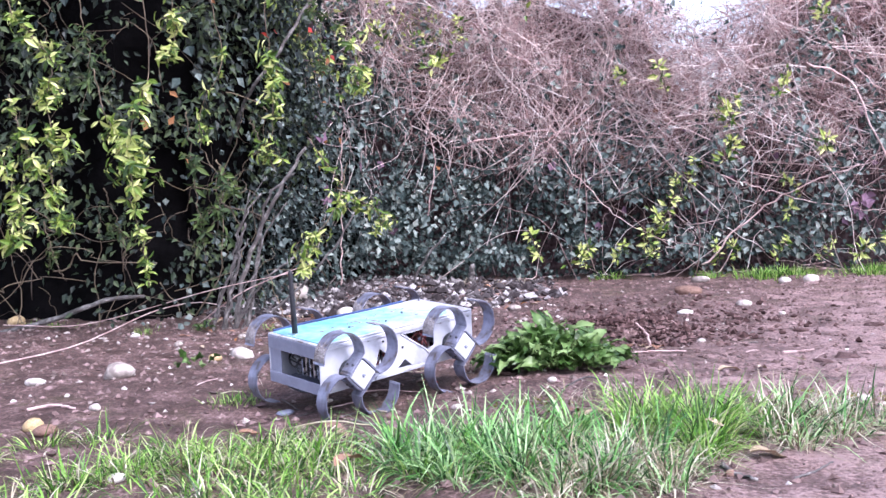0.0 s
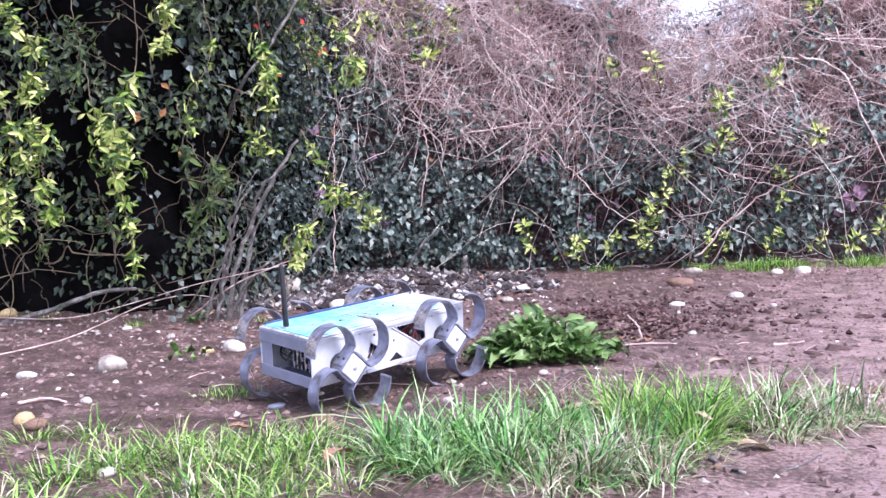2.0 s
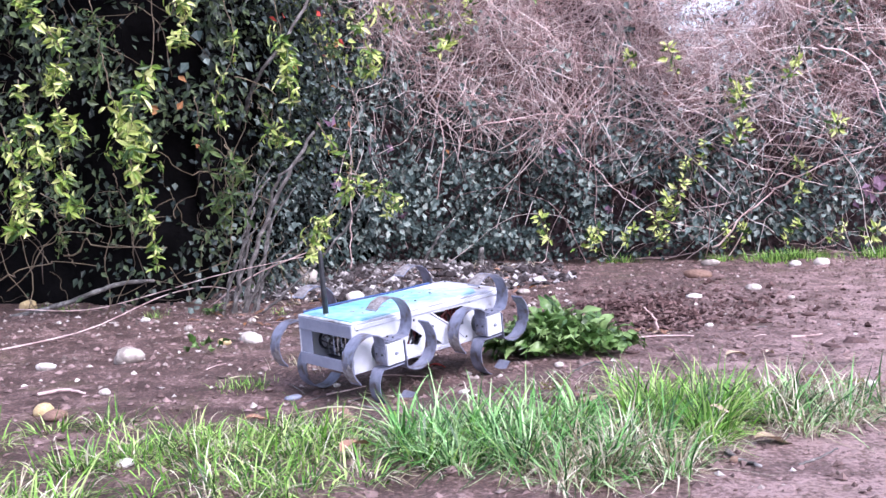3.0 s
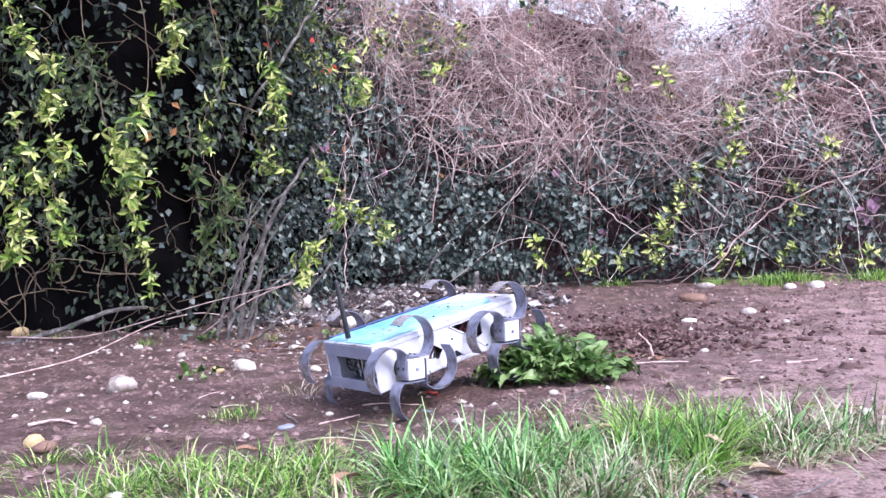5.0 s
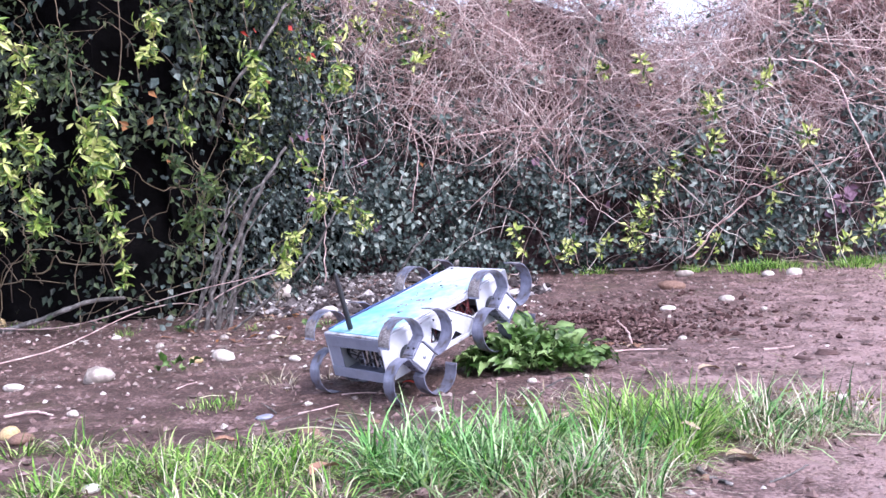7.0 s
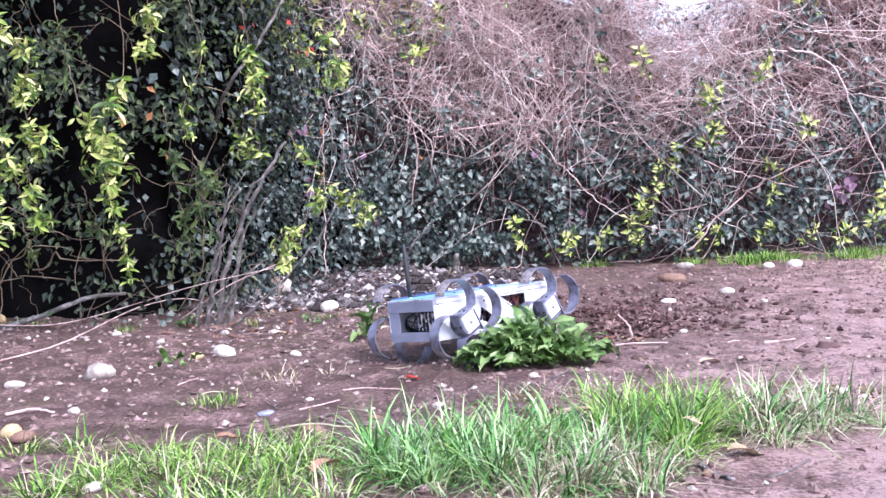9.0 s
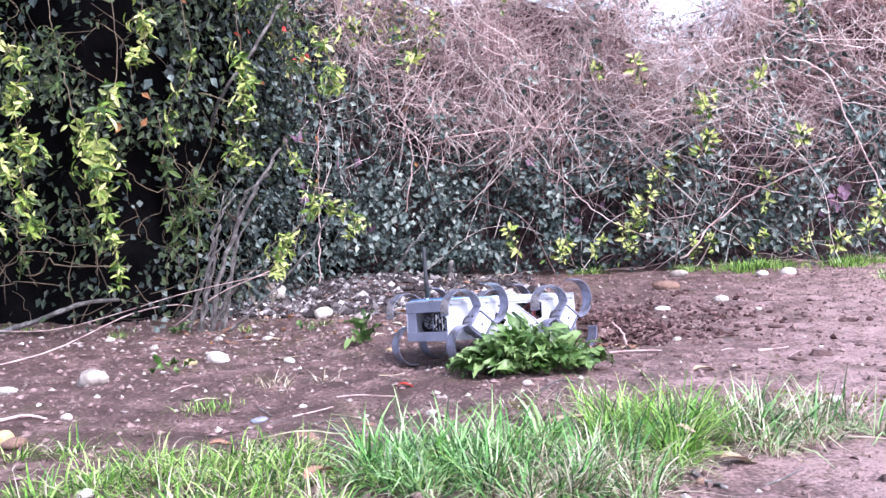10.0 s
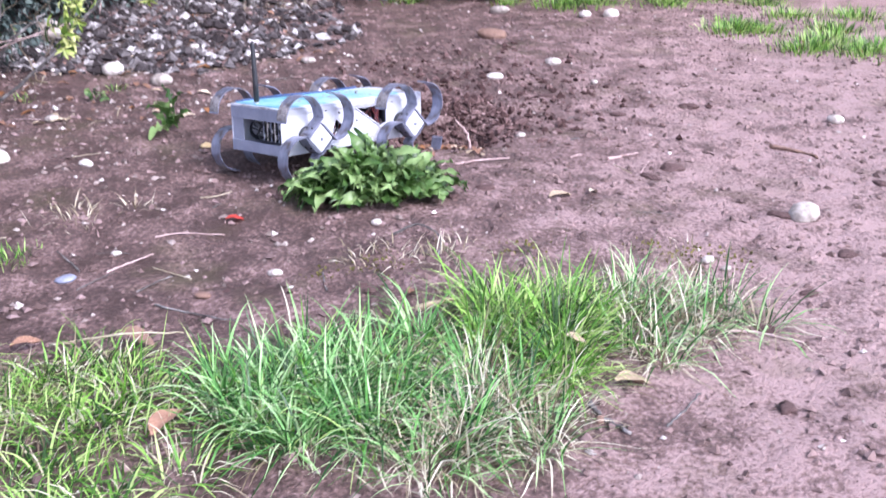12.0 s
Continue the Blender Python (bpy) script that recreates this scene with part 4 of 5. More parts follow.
    # ends
    part("rear_rail", Build().box(t, W - 0.004, 0.040, pose(-0.001, 0, H - 0.020), 0.001), M_GREYPLATE_SHADE, robot, "upper rail of the open rear bay, greyed darker for its shade")
    part("rear_sill", Build().box(t, W - 0.004, 0.036, pose(-0.001, 0, 0.018), 0.001), M_GREYPLATE_SHADE, robot, "sill of the open rear bay, greyed darker for its shade")
    part("rear_gusset", Build().prism([(0, 0.0), (0.06, 0.0), (0.06, 0.075), (0, 0.075)], t, pose(0.002, W / 2 - 0.002, 0.036, 0, 0, -90)), M_GREYPLATE_SHADE, robot)
    part("front_plate", Build().box(t, W - 0.004, H, pose(L, 0, H / 2), 0.001), M_PLATE, robot)
    part("bulkhead", Build().box(t, W - 0.012, H - 0.01, pose(0.19, 0, H / 2)), M_DARKELEC, robot)
    # rear bay: gear motor, circuit boards and cables
    motor = part("motor", Build().tube([(0, -0.035, 0), (0, 0.02, 0)], 0.028, 16), M_ALU, robot, "round bright gear motor", m=pose(0.06, 0.045, 0.073), smooth=False)
    part("motor_cap", Build().tube([(0, 0.02, 0), (0, 0.028, 0)], 0.018, 12), M_BLACK, motor)
    for k in range(5):
        part("circuit_board", Build().box(0.09, 0.002, 0.066, pose(0.07, -0.012 - 0.020 * k, 0.072)), M_DARKELEC, robot)
        part("board_edge", Build().box(0.003, 0.006, 0.066, pose(0.023, -0.012 - 0.020 * k, 0.072), 0.001), M_ALU if k % 2 else M_GREYPLATE_SHADE, robot)
        for j in range(3):
            part("chip", Build().box(0.012, 0.006, 0.014, pose(0.028, -0.016 - 0.020 * k, 0.055 + 0.018 * j), 0.001), M_ALU if (k + j) % 3 == 0 else M_BLACK, robot)
    part("battery", Build().box(0.10, 0.06, 0.05, pose(0.29, 0.0, 0.032), 0.006), M_DARKELEC, robot, "dark battery pack")
    part("front_battery", Build().box(0.09, 0.08, 0.06, pose(0.42, 0.02, 0.04), 0.006), M_DARKELEC, robot, "dark battery pack")
    g = random.Random(8)
    for k in range(16):
        x0 = g.choice([g.uniform(0.22, 0.32), g.uniform(0.36, 0.47)])
        pts = [(x0 + g.uniform(-0.03, 0.03), -W / 2 + 0.015 + g.uniform(0, 0.04), g.uniform(0.03, 0.13)) for _ in range(4)]
        part("cable", Build().tube(smooth_path(pts, 10), 0.0028, 5), M_WIRE if k % 3 else M_ALU, robot)
    for k in range(7):
        pts = [(0.015 + g.uniform(0, 0.02), g.uniform(-0.11, 0.06), g.uniform(0.04, 0.11)) for _ in range(4)]
        part("cable", Build().tube(smooth_path(pts, 10), 0.0024, 5), M_BLACK, robot)
    spring = [(0.325 + 0.005 * math.cos(i * 0.9), -W / 2 - 0.002 + 0.005 * math.sin(i * 0.9), 0.03 + 0.0006 * i - 0.0) for i in range(60)]
    part("spring", Build().tube(spring, 0.0012, 4), M_ALU, robot, m=pose(0, 0.012, 0))
    # antenna
    ant = part("antenna", Build().tube([(0, 0, 0), (0, 0, 0.06), (0, 0, 0.19), (0, 0, 0.2)], [0.0095, 0.0088, 0.0072, 0.0045], 12), M_BLACK, robot, "black rubber whip antenna", m=pose(0.030, 0.028, H + 0.016, 1, -2, 0), smooth=True)
    part("connector", Build().tube([(0, 0, -0.012), (0, 0, 0.004)], 0.0055, 8), M_ALU, ant)
    # wheels: hub with four curved legs
    leg = leg_mesh()
    clamp = Build().box(0.0025, 0.046, 0.050, pose(HUB + 0.0092, 0, -0.004), 0.0008).mesh("clamp")
    muds = [mud_crust(60 + i) for i in range(3)]
    hubs = {}
    for sgn in (-1, 1):
        h = Build().box(2 * HUB, 0.052, 2 * HUB, pose(0, 0, 0, 0, 45, 0), 0.003)
        h.tube([(0, 0.02 * -sgn, 0), (0, 0.05 * -sgn, 0)], 0.014, 12)
        hubs[sgn] = h.mesh("hub")
    cap = Build().tube([(0, 0, 0), (0, 0.004, 0), (0, 0.007, 0)], [0.006, 0.006, 0.004], 8).mesh("axle_nut")
    wheels = []
    for x in HUBS:
        for sgn in (-1, 1):
            wheel = part("wheel", hubs[sgn], M_PLATE, robot, "pale square leg wheel hub", m=pose(x, sgn * HUB_Y, HUB_Z))
            part("axle_nut", cap, M_GREYPLATE_SHADE, wheel, m=pose(0, sgn * 0.0255, 0, 0 if sgn > 0 else 180))
            for k in range(4):
                turn = pose(0, 0, 0, 0, 45 + 90 * k, 0)
                strip = part("leg", leg, M_LEG, wheel, "curved blue-grey spring steel leg, muddy at the tip", m=turn)
                part("clamp", clamp, M_LEG, wheel, "grey leg clamp", m=turn)
                for y in (-0.013, 0.013):
                    part("bolt", bolt, M_ALU, wheel, m=turn @ pose(HUB + 0.0104, y, -0.004, 0, 90, 0))
                part("mud_crust", muds[k % 3], M_MUD, strip, "dried mud on the tip")
            wheels.append((wheel, x, sgn))
    return robot, wheels


ROBOT, WHEELS = build_robot()


# ---- the leafy clump ----
def broad_leaf(seed):
    """A wavy pointed blade that rises, arches and droops along +x."""
    g = random.Random(seed)
    b = Build()
    n, L, W = 9, 0.145, 0.052
    rise, drop = g.uniform(0.5, 0.9), g.uniform(0.8, 1.5)
    for i in range(n):
        u = i / (n - 1)
        w = W / 2 * (math.sin(math.pi * min(1, u * 0.93 + 0.07)) ** 0.75) * (1.08 - 0.25 * u)
        x = L * u * (1 - 0.12 * u)
        z = L * (rise * u - drop * u * u * 0.72)
        rip = 0.010 * math.sin(u * 17 + g.uniform(0, 1.5))
        w *= g.uniform(0.7, 1.25)
        for k, q in enumerate((-1, -0.5, 0, 0.5, 1)):
            b.v.append((x, q * w, z + abs(q) * w * 0.35 + rip * q + (0.009 * math.sin(u * 26 + k + g.uniform(0, 2)) if abs(q) == 1 else 0)))
    for i in range(n - 1):
        for k in range(4):
            a = i * 5 + k
            b.f.append((a, a + 1, a + 6, a + 5))
    return b.mesh("leaf", True)


def leafy_clump(name, x, y, count, rx, ry, lo, hi, label, seed, group=""):
    g = random.Random(seed)
    ob = new(name)
    ob.matrix_basis = pose(x, y, gz(x, y))
    tagged(ob, label, "plant", group)
    meshes = [broad_leaf(seed * 10 + i) for i in range(7)]
    for k in range(count):
        r, a = math.sqrt(g.random()), g.uniform(0, 360)
        px, py = rx * r * math.cos(radians(a)) * 0.85, ry * r * math.sin(radians(a)) * 0.85
        sc = g.uniform(lo, hi)
        h = 0.125 * (1 - r) * g.uniform(0.2, 1.0) * hi
        m = pose(px * 0.7, py * 0.7, 0.005 + h, g.uniform(-50, 50), -g.uniform(5, 85) * (1 - 0.55 * r), a + g.uniform(-75, 75)) @ Matrix.Diagonal((sc, sc * g.uniform(0.85, 1.2), sc, 1))
        part("leaf", meshes[k % 7], M_DOCK, ob, m=m)
    return ob


leafy_clump("broadleaf_plant", 0.370, 3.365, 330, 0.35, 0.20, 0.42, 0.96, "low clump of broad wavy green leaves on the soil", 4)
leafy_clump("weed", -0.28, 4.30, 9, 0.05, 0.05, 0.6, 1.0, "small upright green weed among stones", 5, "small weeds")
leafy_clump("weed", -1.02, 3.80, 7, 0.13, 0.07, 0.35, 0.6, "flat grey-green rosette weed on the soil", 6, "small weeds")
leafy_clump("weed", -0.62, 4.75, 7, 0.07, 0.05, 0.3, 0.5, "small green weed among stones", 7, "small weeds")
leafy_clump("weed", -1.22, 4.75, 8, 0.08, 0.05, 0.3, 0.5, "small green weed among stones", 9, "small weeds")


# ---- stones ----
def stone_mesh(seed, flat=0.6, crag=0.28):
    g = random.Random(seed)
    bm = bmesh.new()
    bmesh.ops.create_icosphere(bm, subdivisions=2, radius=0.5)
    off = Vector((g.uniform(0, 50), g.uniform(0, 50), g.uniform(0, 50)))
    for v in bm.verts:
        k = 1 + crag * noise.noise(v.co * 1.7 + off) + 0.36 * crag * noise.noise(v.co * 4.5 + off)
        v.co = Vector((v.co.x * k, v.co.y * k * 0.8, v.co.z * k * flat))
    me = bpy.data.meshes.new("stone")
    bm.to_mesh(me)
    bm.free()
    me.polygons.foreach_set("use_smooth", [True] * len(me.polygons))
    return me


# x, y, length, flatness, label
STONES = [
    (-1.27, 3.62, 0.125, 0.62, "large rounded pale stone on the soil", M_STONE), (-1.54, 3.50, 0.085, 0.45, "flat pale stone on the soil", M_STONE),
    (-1.22, 2.73, 0.070, 0.65, "rounded ochre stone at the grass edge", M_YSTONE), (-1.15, 2.64, 0.085, 0.45, "flat reddish-brown stone at the grass edge", M_BROWNSTONE),
    (-0.88, 4.03, 0.105, 0.6, "rounded pale stone on the soil", M_STONE), (-0.98, 3.96, 0.060, 0.6, "small rounded ochre stone on the soil", M_YSTONE), (-1.24, 4.35, 0.040, 0.7, "small pale stone on the soil", M_STONE),
    (-1.14, 3.01, 0.040, 0.7, "small white stone on the soil", M_STONE), (-2.32, 5.12, 0.10, 0.7, "rounded ochre stone at the bush foot", M_YSTONE), (-0.76, 2.10, 0.045, 0.5, "pale flat stone in the grass", M_STONE),
    (0.345, 3.12, 0.032, 0.7, "small white stone by the leafy clump", M_STONE), (0.03, 2.87, 0.042, 0.5, "small flat white stone on the soil", M_STONE), (1.58, 5.23, 0.085, 0.5, "white stone on the bare soil", M_STONE),
    (1.21, 4.99, 0.085, 0.35, "flat white stone on the bare soil", M_STONE), (1.45, 5.95, 0.19, 0.35, "flat brown stone on the bare soil", M_BROWNSTONE), (2.43, 6.6, 0.11, 0.6, "white stone near the hedge", M_STONE),
    (2.27, 6.66, 0.09, 0.6, "white stone near the hedge", M_STONE), (1.74, 6.85, 0.14, 0.45, "grey stone near the hedge", M_STONE), (-0.56, 3.91, 0.050, 0.55, "small flat white stone on the soil", M_STONE),
    (0.36, 5.48, 0.075, 0.45, "flat white stone on the soil", M_STONE), (-0.58, 5.32, 0.10, 0.75, "pale rounded stone on the gravel bank", M_STONE), (-0.35, 5.10, 0.105, 0.6, "pale rounded stone on the gravel bank", M_STONE),
    (-0.97, 6.1, 0.15, 1.0, "large pale upright stone on the gravel bank", M_STONE), (1.66, 2.97, 0.095, 0.85, "pale ochre stone half sunk in the soil", M_STONE), (2.38, 3.94, 0.085, 0.5, "white stone on the bare soil", M_STONE),
    (-0.40, 3.12, 0.030, 0.6, "small white stone on the soil", M_STONE), (-0.16, 2.77, 0.045, 0.4, "flat dark pebble on the soil", M_BROWNSTONE), (1.2, 2.69, 0.038, 0.6, "small pale stone on the soil", M_STONE), (1.23, 2.64, 0.030, 0.6, "small pale stone on the soil", M_STONE),
    (1.64, 4.78, 0.035, 0.6, "small white stone on the soil", M_STONE), (0.62, 1.98, 0.026, 0.7, "small dark stone on the soil", M_BROWNSTONE), (-0.52, 2.98, 0.055, 0.35, "flat blue-grey stone on the soil", M_GREYPLATE_SHADE), (-0.15, 4.05, 0.05, 0.5, "small brown stone on the soil", M_YSTONE),
    (0.1, 5.6, 0.05, 0.6, "small pale stone on the soil", M_STONE), (-0.2, 5.75, 0.07, 0.6, "pale stone on the gravel bank", M_STONE), (-0.75, 4.5, 0.06, 0.5, "pale stone on the soil", M_STONE), (-1.0, 4.6, 0.05, 0.6, "pale stone on the soil", M_STONE),
    (-1.5, 4.55, 0.05, 0.5, "pale stone on the soil", M_STONE), (1.05, 4.0, 0.04, 0.5, "small stone on the bare soil", M_STONE),
]
for k, (x, y, s, fl, label, mat) in enumerate(STONES):
    me = stone_mesh(200 + k, fl)
    thing("stone", me, mat, label, "stone", "stones on the ground", m=pose(x, y, gz(x, y) + s * fl * 0.28, rng.uniform(-8, 8), rng.uniform(-8, 8), rng.uniform(-30, 30)) @ Matrix.Diagonal((s, s, s, 1)))


def gravel(name, spots, label, mat):
    """Many small angular stones in one mesh. spots: x, y, size."""
    g = np.random.default_rng(len(name))
    base = np.array([(1, 0, 0), (-1, 0, 0), (0, 1, 0), (0, -1, 0), (0, 0, 1), (0, 0, -1)], float)
    faces = np.array([(0, 2, 4), (2, 1, 4), (1, 3, 4), (3, 0, 4), (2, 0, 5), (1, 2, 5), (3, 1, 5), (0, 3, 5)])
    n = len(spots)
    a = g.uniform(0, 2 * math.pi, n)
    v = base[None] * g.uniform(0.55, 1.15, (n, 6, 1)) * np.array([1, 0.8, 0.6]) + g.normal(0, 0.14, (n, 6, 3))
    c, s = np.cos(a)[:, None], np.sin(a)[:, None]
    v = np.stack([v[..., 0] * c - v[..., 1] * s, v[..., 0] * s + v[..., 1] * c, v[..., 2]], -1) * (spots[:, 2] / 2)[:, None, None]
    z = ground_z(spots[:, 0], spots[:, 1]) + spots[:, 2] * 0.10
    v = v + np.stack([spots[:, 0], spots[:, 1], z], -1)[:, None]
    f = (np.arange(n)[:, None, None] * 6 + faces[None]).reshape(-1, 3)
    me = bpy.data.meshes.new(name)
    me.from_pydata(v.reshape(-1, 3).tolist(), [], f.tolist())
    thing(name, me, mat, label, "gravel", kind="stuff")


def spots_in(n, fx, fy, size, seed, power=2.0):
    g = np.random.default_rng(seed)
    return np.stack([fx(g, n), fy(g, n), size[0] + (size[1] - size[0]) * g.random(n) ** power], -1)


bank = spots_in(9500, lambda g, n: g.uniform(-1.35, 0.75, n), lambda g, n: g.uniform(5.2, 7.4, n), (0.010, 0.105), 71, 3.6)
bank = bank[(bank[:, 1] > 5.3 + 0.9 * np.clip(bank[:, 0] + 0.1, 0, 2)) & (np.random.default_rng(1).random(len(bank)) < np.clip(1.15 - (bank[:, 0] + 1.2) / 2.3, 0.15, 1))]
gravel("gravel_bank", bank, "bank of grey and white gravel at the hedge foot", M_GRAVEL)
pebs = spots_in(4200, lambda g, n: g.uniform(-2.4, 0.6, n), lambda g, n: g.triangular(2.6, 5.6, 5.8, n), (0.004, 0.042), 72, 5.5)
gravel("scattered_pebbles", pebs, "scattered small pale pebbles on the soil", M_PEBBLE)
pebs = spots_in(3200, lambda g, n: g.uniform(-0.6, 3.6, n), lambda g, n: g.uniform(1.5, 7.3, n), (0.004, 0.028), 73, 4)
gravel("soil_pebbles", pebs, "tiny pale pebbles in the bare soil", M_PEBBLE)
crumbs = spots_in(30000, lambda g, n: g.uniform(-2.2, 3.6, n), lambda g, n: g.uniform(1.5, 7.2, n), (0.004, 0.040), 74, 5)
gravel("soil_crumbs", crumbs, "loose crumbs of brown soil", M_CLOD)
# first set darkens the hollow's face in place of shade, second is soil
dug = np.concatenate([spots_in(2600, lambda g, n: g.normal(PIT[0] + 0.03, 0.16, n), lambda g, n: g.normal(PIT[1] + 0.12, 0.12, n), (0.008, 0.05), 75, 3),
                      spots_in(2000, lambda g, n: g.normal(1.05, 0.38, n), lambda g, n: g.normal(4.75, 0.42, n), (0.005, 0.06), 76, 5)])
gravel("dug_soil", dug, "dark crumbs of loose soil, partly standing in for shade in the hollow", M_DUG_SHADE)
CLODS = [(1.37, 2.45, 0.06), (1.63, 2.69, 0.07), (1.47, 3.52, 0.13), (1.36, 3.44, 0.09), (1.6, 2.99, 0.08), (1.75, 2.66, 0.05), (1.02, 1.95, 0.07), (1.1, 4.2, 0.10), (1.9, 4.3, 0.10),
         (1.35, 4.6, 0.09), (1.55, 4.25, 0.08), (0.25, 2.72, 0.04), (-0.1, 2.78, 0.03), (2.1, 3.2, 0.08), (0.75, 3.4, 0.07), (0.62, 3.3, 0.06), (0.2, 3.32, 0.07), (0.08, 3.42, 0.05), (1.15, 2.3, 0.07)]
for k, (x, y, s) in enumerate(CLODS):
    thing("soil_clod", stone_mesh(400 + k, 0.38, 0.8), M_DUG_SHADE, "loose dark brown clod of soil", "clod", "soil clods", m=pose(x, y, gz(x, y) + s * 0.02, 0, 0, k * 37) @ Matrix.Diagonal((s * 0.9, s * 0.8, s * 0.7, 1)))


# ---- grass ----
def blades(name, foot, height, mat, label, seed, lean=0.55, width=0.0020):
    """Bent tapering blades of grass that arch out from the heart of their tuft. foot: x, y and the heart's x, y."""
    g = np.random.default_rng(seed)
    foot, heart = foot[:, :2], foot[:, 2:]
    n = len(foot)
    d = foot - heart + g.normal(0, 0.016, (n, 2))
    a = np.arctan2(d[:, 1], d[:, 0]) + g.normal(0, 0.4, n)
    flat = np.stack([np.cos(a), np.sin(a), np.zeros(n)], -1)
    side = unit(np.stack([-np.sin(a), np.cos(a), np.zeros(n)], -1) + flat * g.uniform(-0.8, 0.8, n)[:, None])
    swing = side * g.normal(0, 0.16, n)[:, None]
    tilt0 = g.uniform(0.1, 0.8, n) * min(lean, 1.4)
    bend = g.gamma(2.2, 0.42, n) * lean
    base = np.concatenate([foot, (ground_z(foot[:, 0], foot[:, 1]) - 0.004)[:, None]], 1)
    H, w = height[:, None], (width * g.uniform(0.55, 1.35, n))[:, None]
    c, pts, up = base, [], np.array([0, 0, 1.0])
    wide = (0.75, 1.0, 0.95, 0.75, 0.42)
    for i, k in enumerate(wide):
        pts += [c - side * w * k, c + side * w * k]
        t = np.minimum(tilt0 + bend * ((i + 0.5) / 5) ** 1.3, 1.9)[:, None]
        c = c + (up * np.cos(t) + flat * np.sin(t) + swing * (i / 5)) * H / 5
        low = ground_z(c[:, 0], c[:, 1]) + 0.003
        c = np.concatenate([c[:, :2], np.maximum(c[:, 2], low)[:, None]], 1)
    pts.append(c)
    v = np.stack(pts, 1)
    k = np.arange(n)[:, None] * 11
    quads = [tuple(r) for j in range(0, 8, 2) for r in (k + np.array((j, j + 1, j + 3, j + 2))).tolist()]
    tris = [tuple(r) for r in (k + np.array((8, 9, 10))).tolist()]
    me = bpy.data.meshes.new(name)
    me.from_pydata(v.reshape(-1, 3).tolist(), [], quads + tris)
    thing(name, me, mat, label, "grass", kind="stuff")


def tufts(centres, per, spread, seed):
    """Feet of blades gathered round centres (x, y, weight)."""
    g = np.random.default_rng(seed)
    out = []
    for x, y, k in centres:
        n = int(per * k)
        out.append(np.stack([g.normal(x, spread * k ** 0.5, n), g.normal(y, spread * k ** 0.5, n), np.full(n, x), np.full(n, y)], -1))
    return np.concatenate(out)


g = random.Random(12)
lush = [(a, b - 0.07, c) for a, b, c in [(0.00, 2.30, 1.3), (0.10, 2.22, 1.4), (0.20, 2.34, 1.3), (0.08, 2.40, 1.0), (0.25, 2.24, 1.0), (-0.06, 2.18, 1.0), (0.16, 2.08, 0.8), (-0.12, 2.30, 0.7), (0.34, 2.46, 0.7), (0.02, 2.08, 0.7)]]
bright = [(0.58, 2.42, 1.3), (0.66, 2.34, 1.2), (0.52, 2.50, 1.0), (0.62, 2.24, 1.0), (0.70, 2.48, 0.9), (0.60, 2.14, 0.6), (0.48, 2.34, 0.6), (0.76, 2.40, 0.6)]
dry = [(0.86, 2.44, 1.1), (0.95, 2.40, 1.0), (0.82, 2.30, 0.9), (0.92, 2.52, 0.7), (1.03, 2.42, 0.6), (0.42, 2.20, 1.5), (0.40, 2.08, 1.5), (0.46, 2.04, 1.0), (0.36, 1.98, 1.0), (0.84, 2.18, 0.5), (0.30, 1.94, 0.8), (1.10, 2.38, 0.5), (1.16, 2.30, 0.4), (0.98, 2.28, 0.6), (0.24, 1.90, 0.8), (0.48, 1.92, 0.7)]
short = [(-0.30 - 0.95 * g.random(), 1.65 + 0.78 * g.random(), g.uniform(0.4, 1.0)) for _ in range(46)]
short += [(-0.25, 2.20, 1.0), (-0.32, 2.32, 0.9), (-0.5, 2.36, 0.9), (-0.7, 2.42, 0.9), (-0.95, 2.52, 0.7), (-1.1, 2.48, 0.6), (-0.4, 2.15, 1), (-0.2, 1.95, 0.7)]
r = np.random.default_rng(90)
f = tufts(lush, 125, 0.030, 1)
blades("lush_grass", f, r.uniform(0.07, 0.225, len(f)), M_BLUEGRASS, "tufts of long blue-green grass at the path edge", 21, 1.75, 0.0025)
f = tufts(lush + bright, 34, 0.042, 2)
blades("meadow_grass", f, r.uniform(0.06, 0.18, len(f)), M_GRASS, "tufts of fresh green grass at the path edge", 22, 1.7, 0.0022)
f = tufts(bright, 125, 0.032, 3)
blades("bright_grass", f, r.uniform(0.07, 0.215, len(f)), M_GRASS, "tuft of bright green grass", 23, 1.5, 0.0026)
f = tufts(dry, 110, 0.036, 4)
blades("straw_grass", f, r.uniform(0.06, 0.20, len(f)), M_STRAW, "dry straw-coloured grass among the tufts", 24, 2.2, 0.0016)
f = tufts(dry, 60, 0.036, 5)
blades("pale_grass", f, r.uniform(0.08, 0.21, len(f)), M_BLUEGRASS, "pale green grass among the straw", 25, 1.9, 0.0022)
f = tufts(lush + bright, 55, 0.055, 13)
blades("thatch", f, r.uniform(0.05, 0.15, len(f)), M_STRAW, "dead straw thatch at the foot of the tufts", 33, 2.6, 0.0016)
f = tufts(short, 70, 0.050, 6)
blades("short_grass", f, r.uniform(0.04, 0.13, len(f)), M_GRASS, "short trodden green grass", 26, 2.0, 0.0021)
f = tufts(short, 34, 0.06, 7)
blades("short_straw", f, r.uniform(0.04, 0.13, len(f)), M_STRAW, "dry stalks in the short grass", 27, 2.3, 0.0015)
spare = [(-0.70, 3.09, 0.9), (-0.66, 3.13, 0.7), (-0.76, 3.07, 0.5), (-1.5, 4.7, 0.8), (-2.0, 4.9, 0.8), (-2.2, 5.0, 0.8), (-0.55, 5.0, 0.4), (-0.9, 4.85, 0.4)]
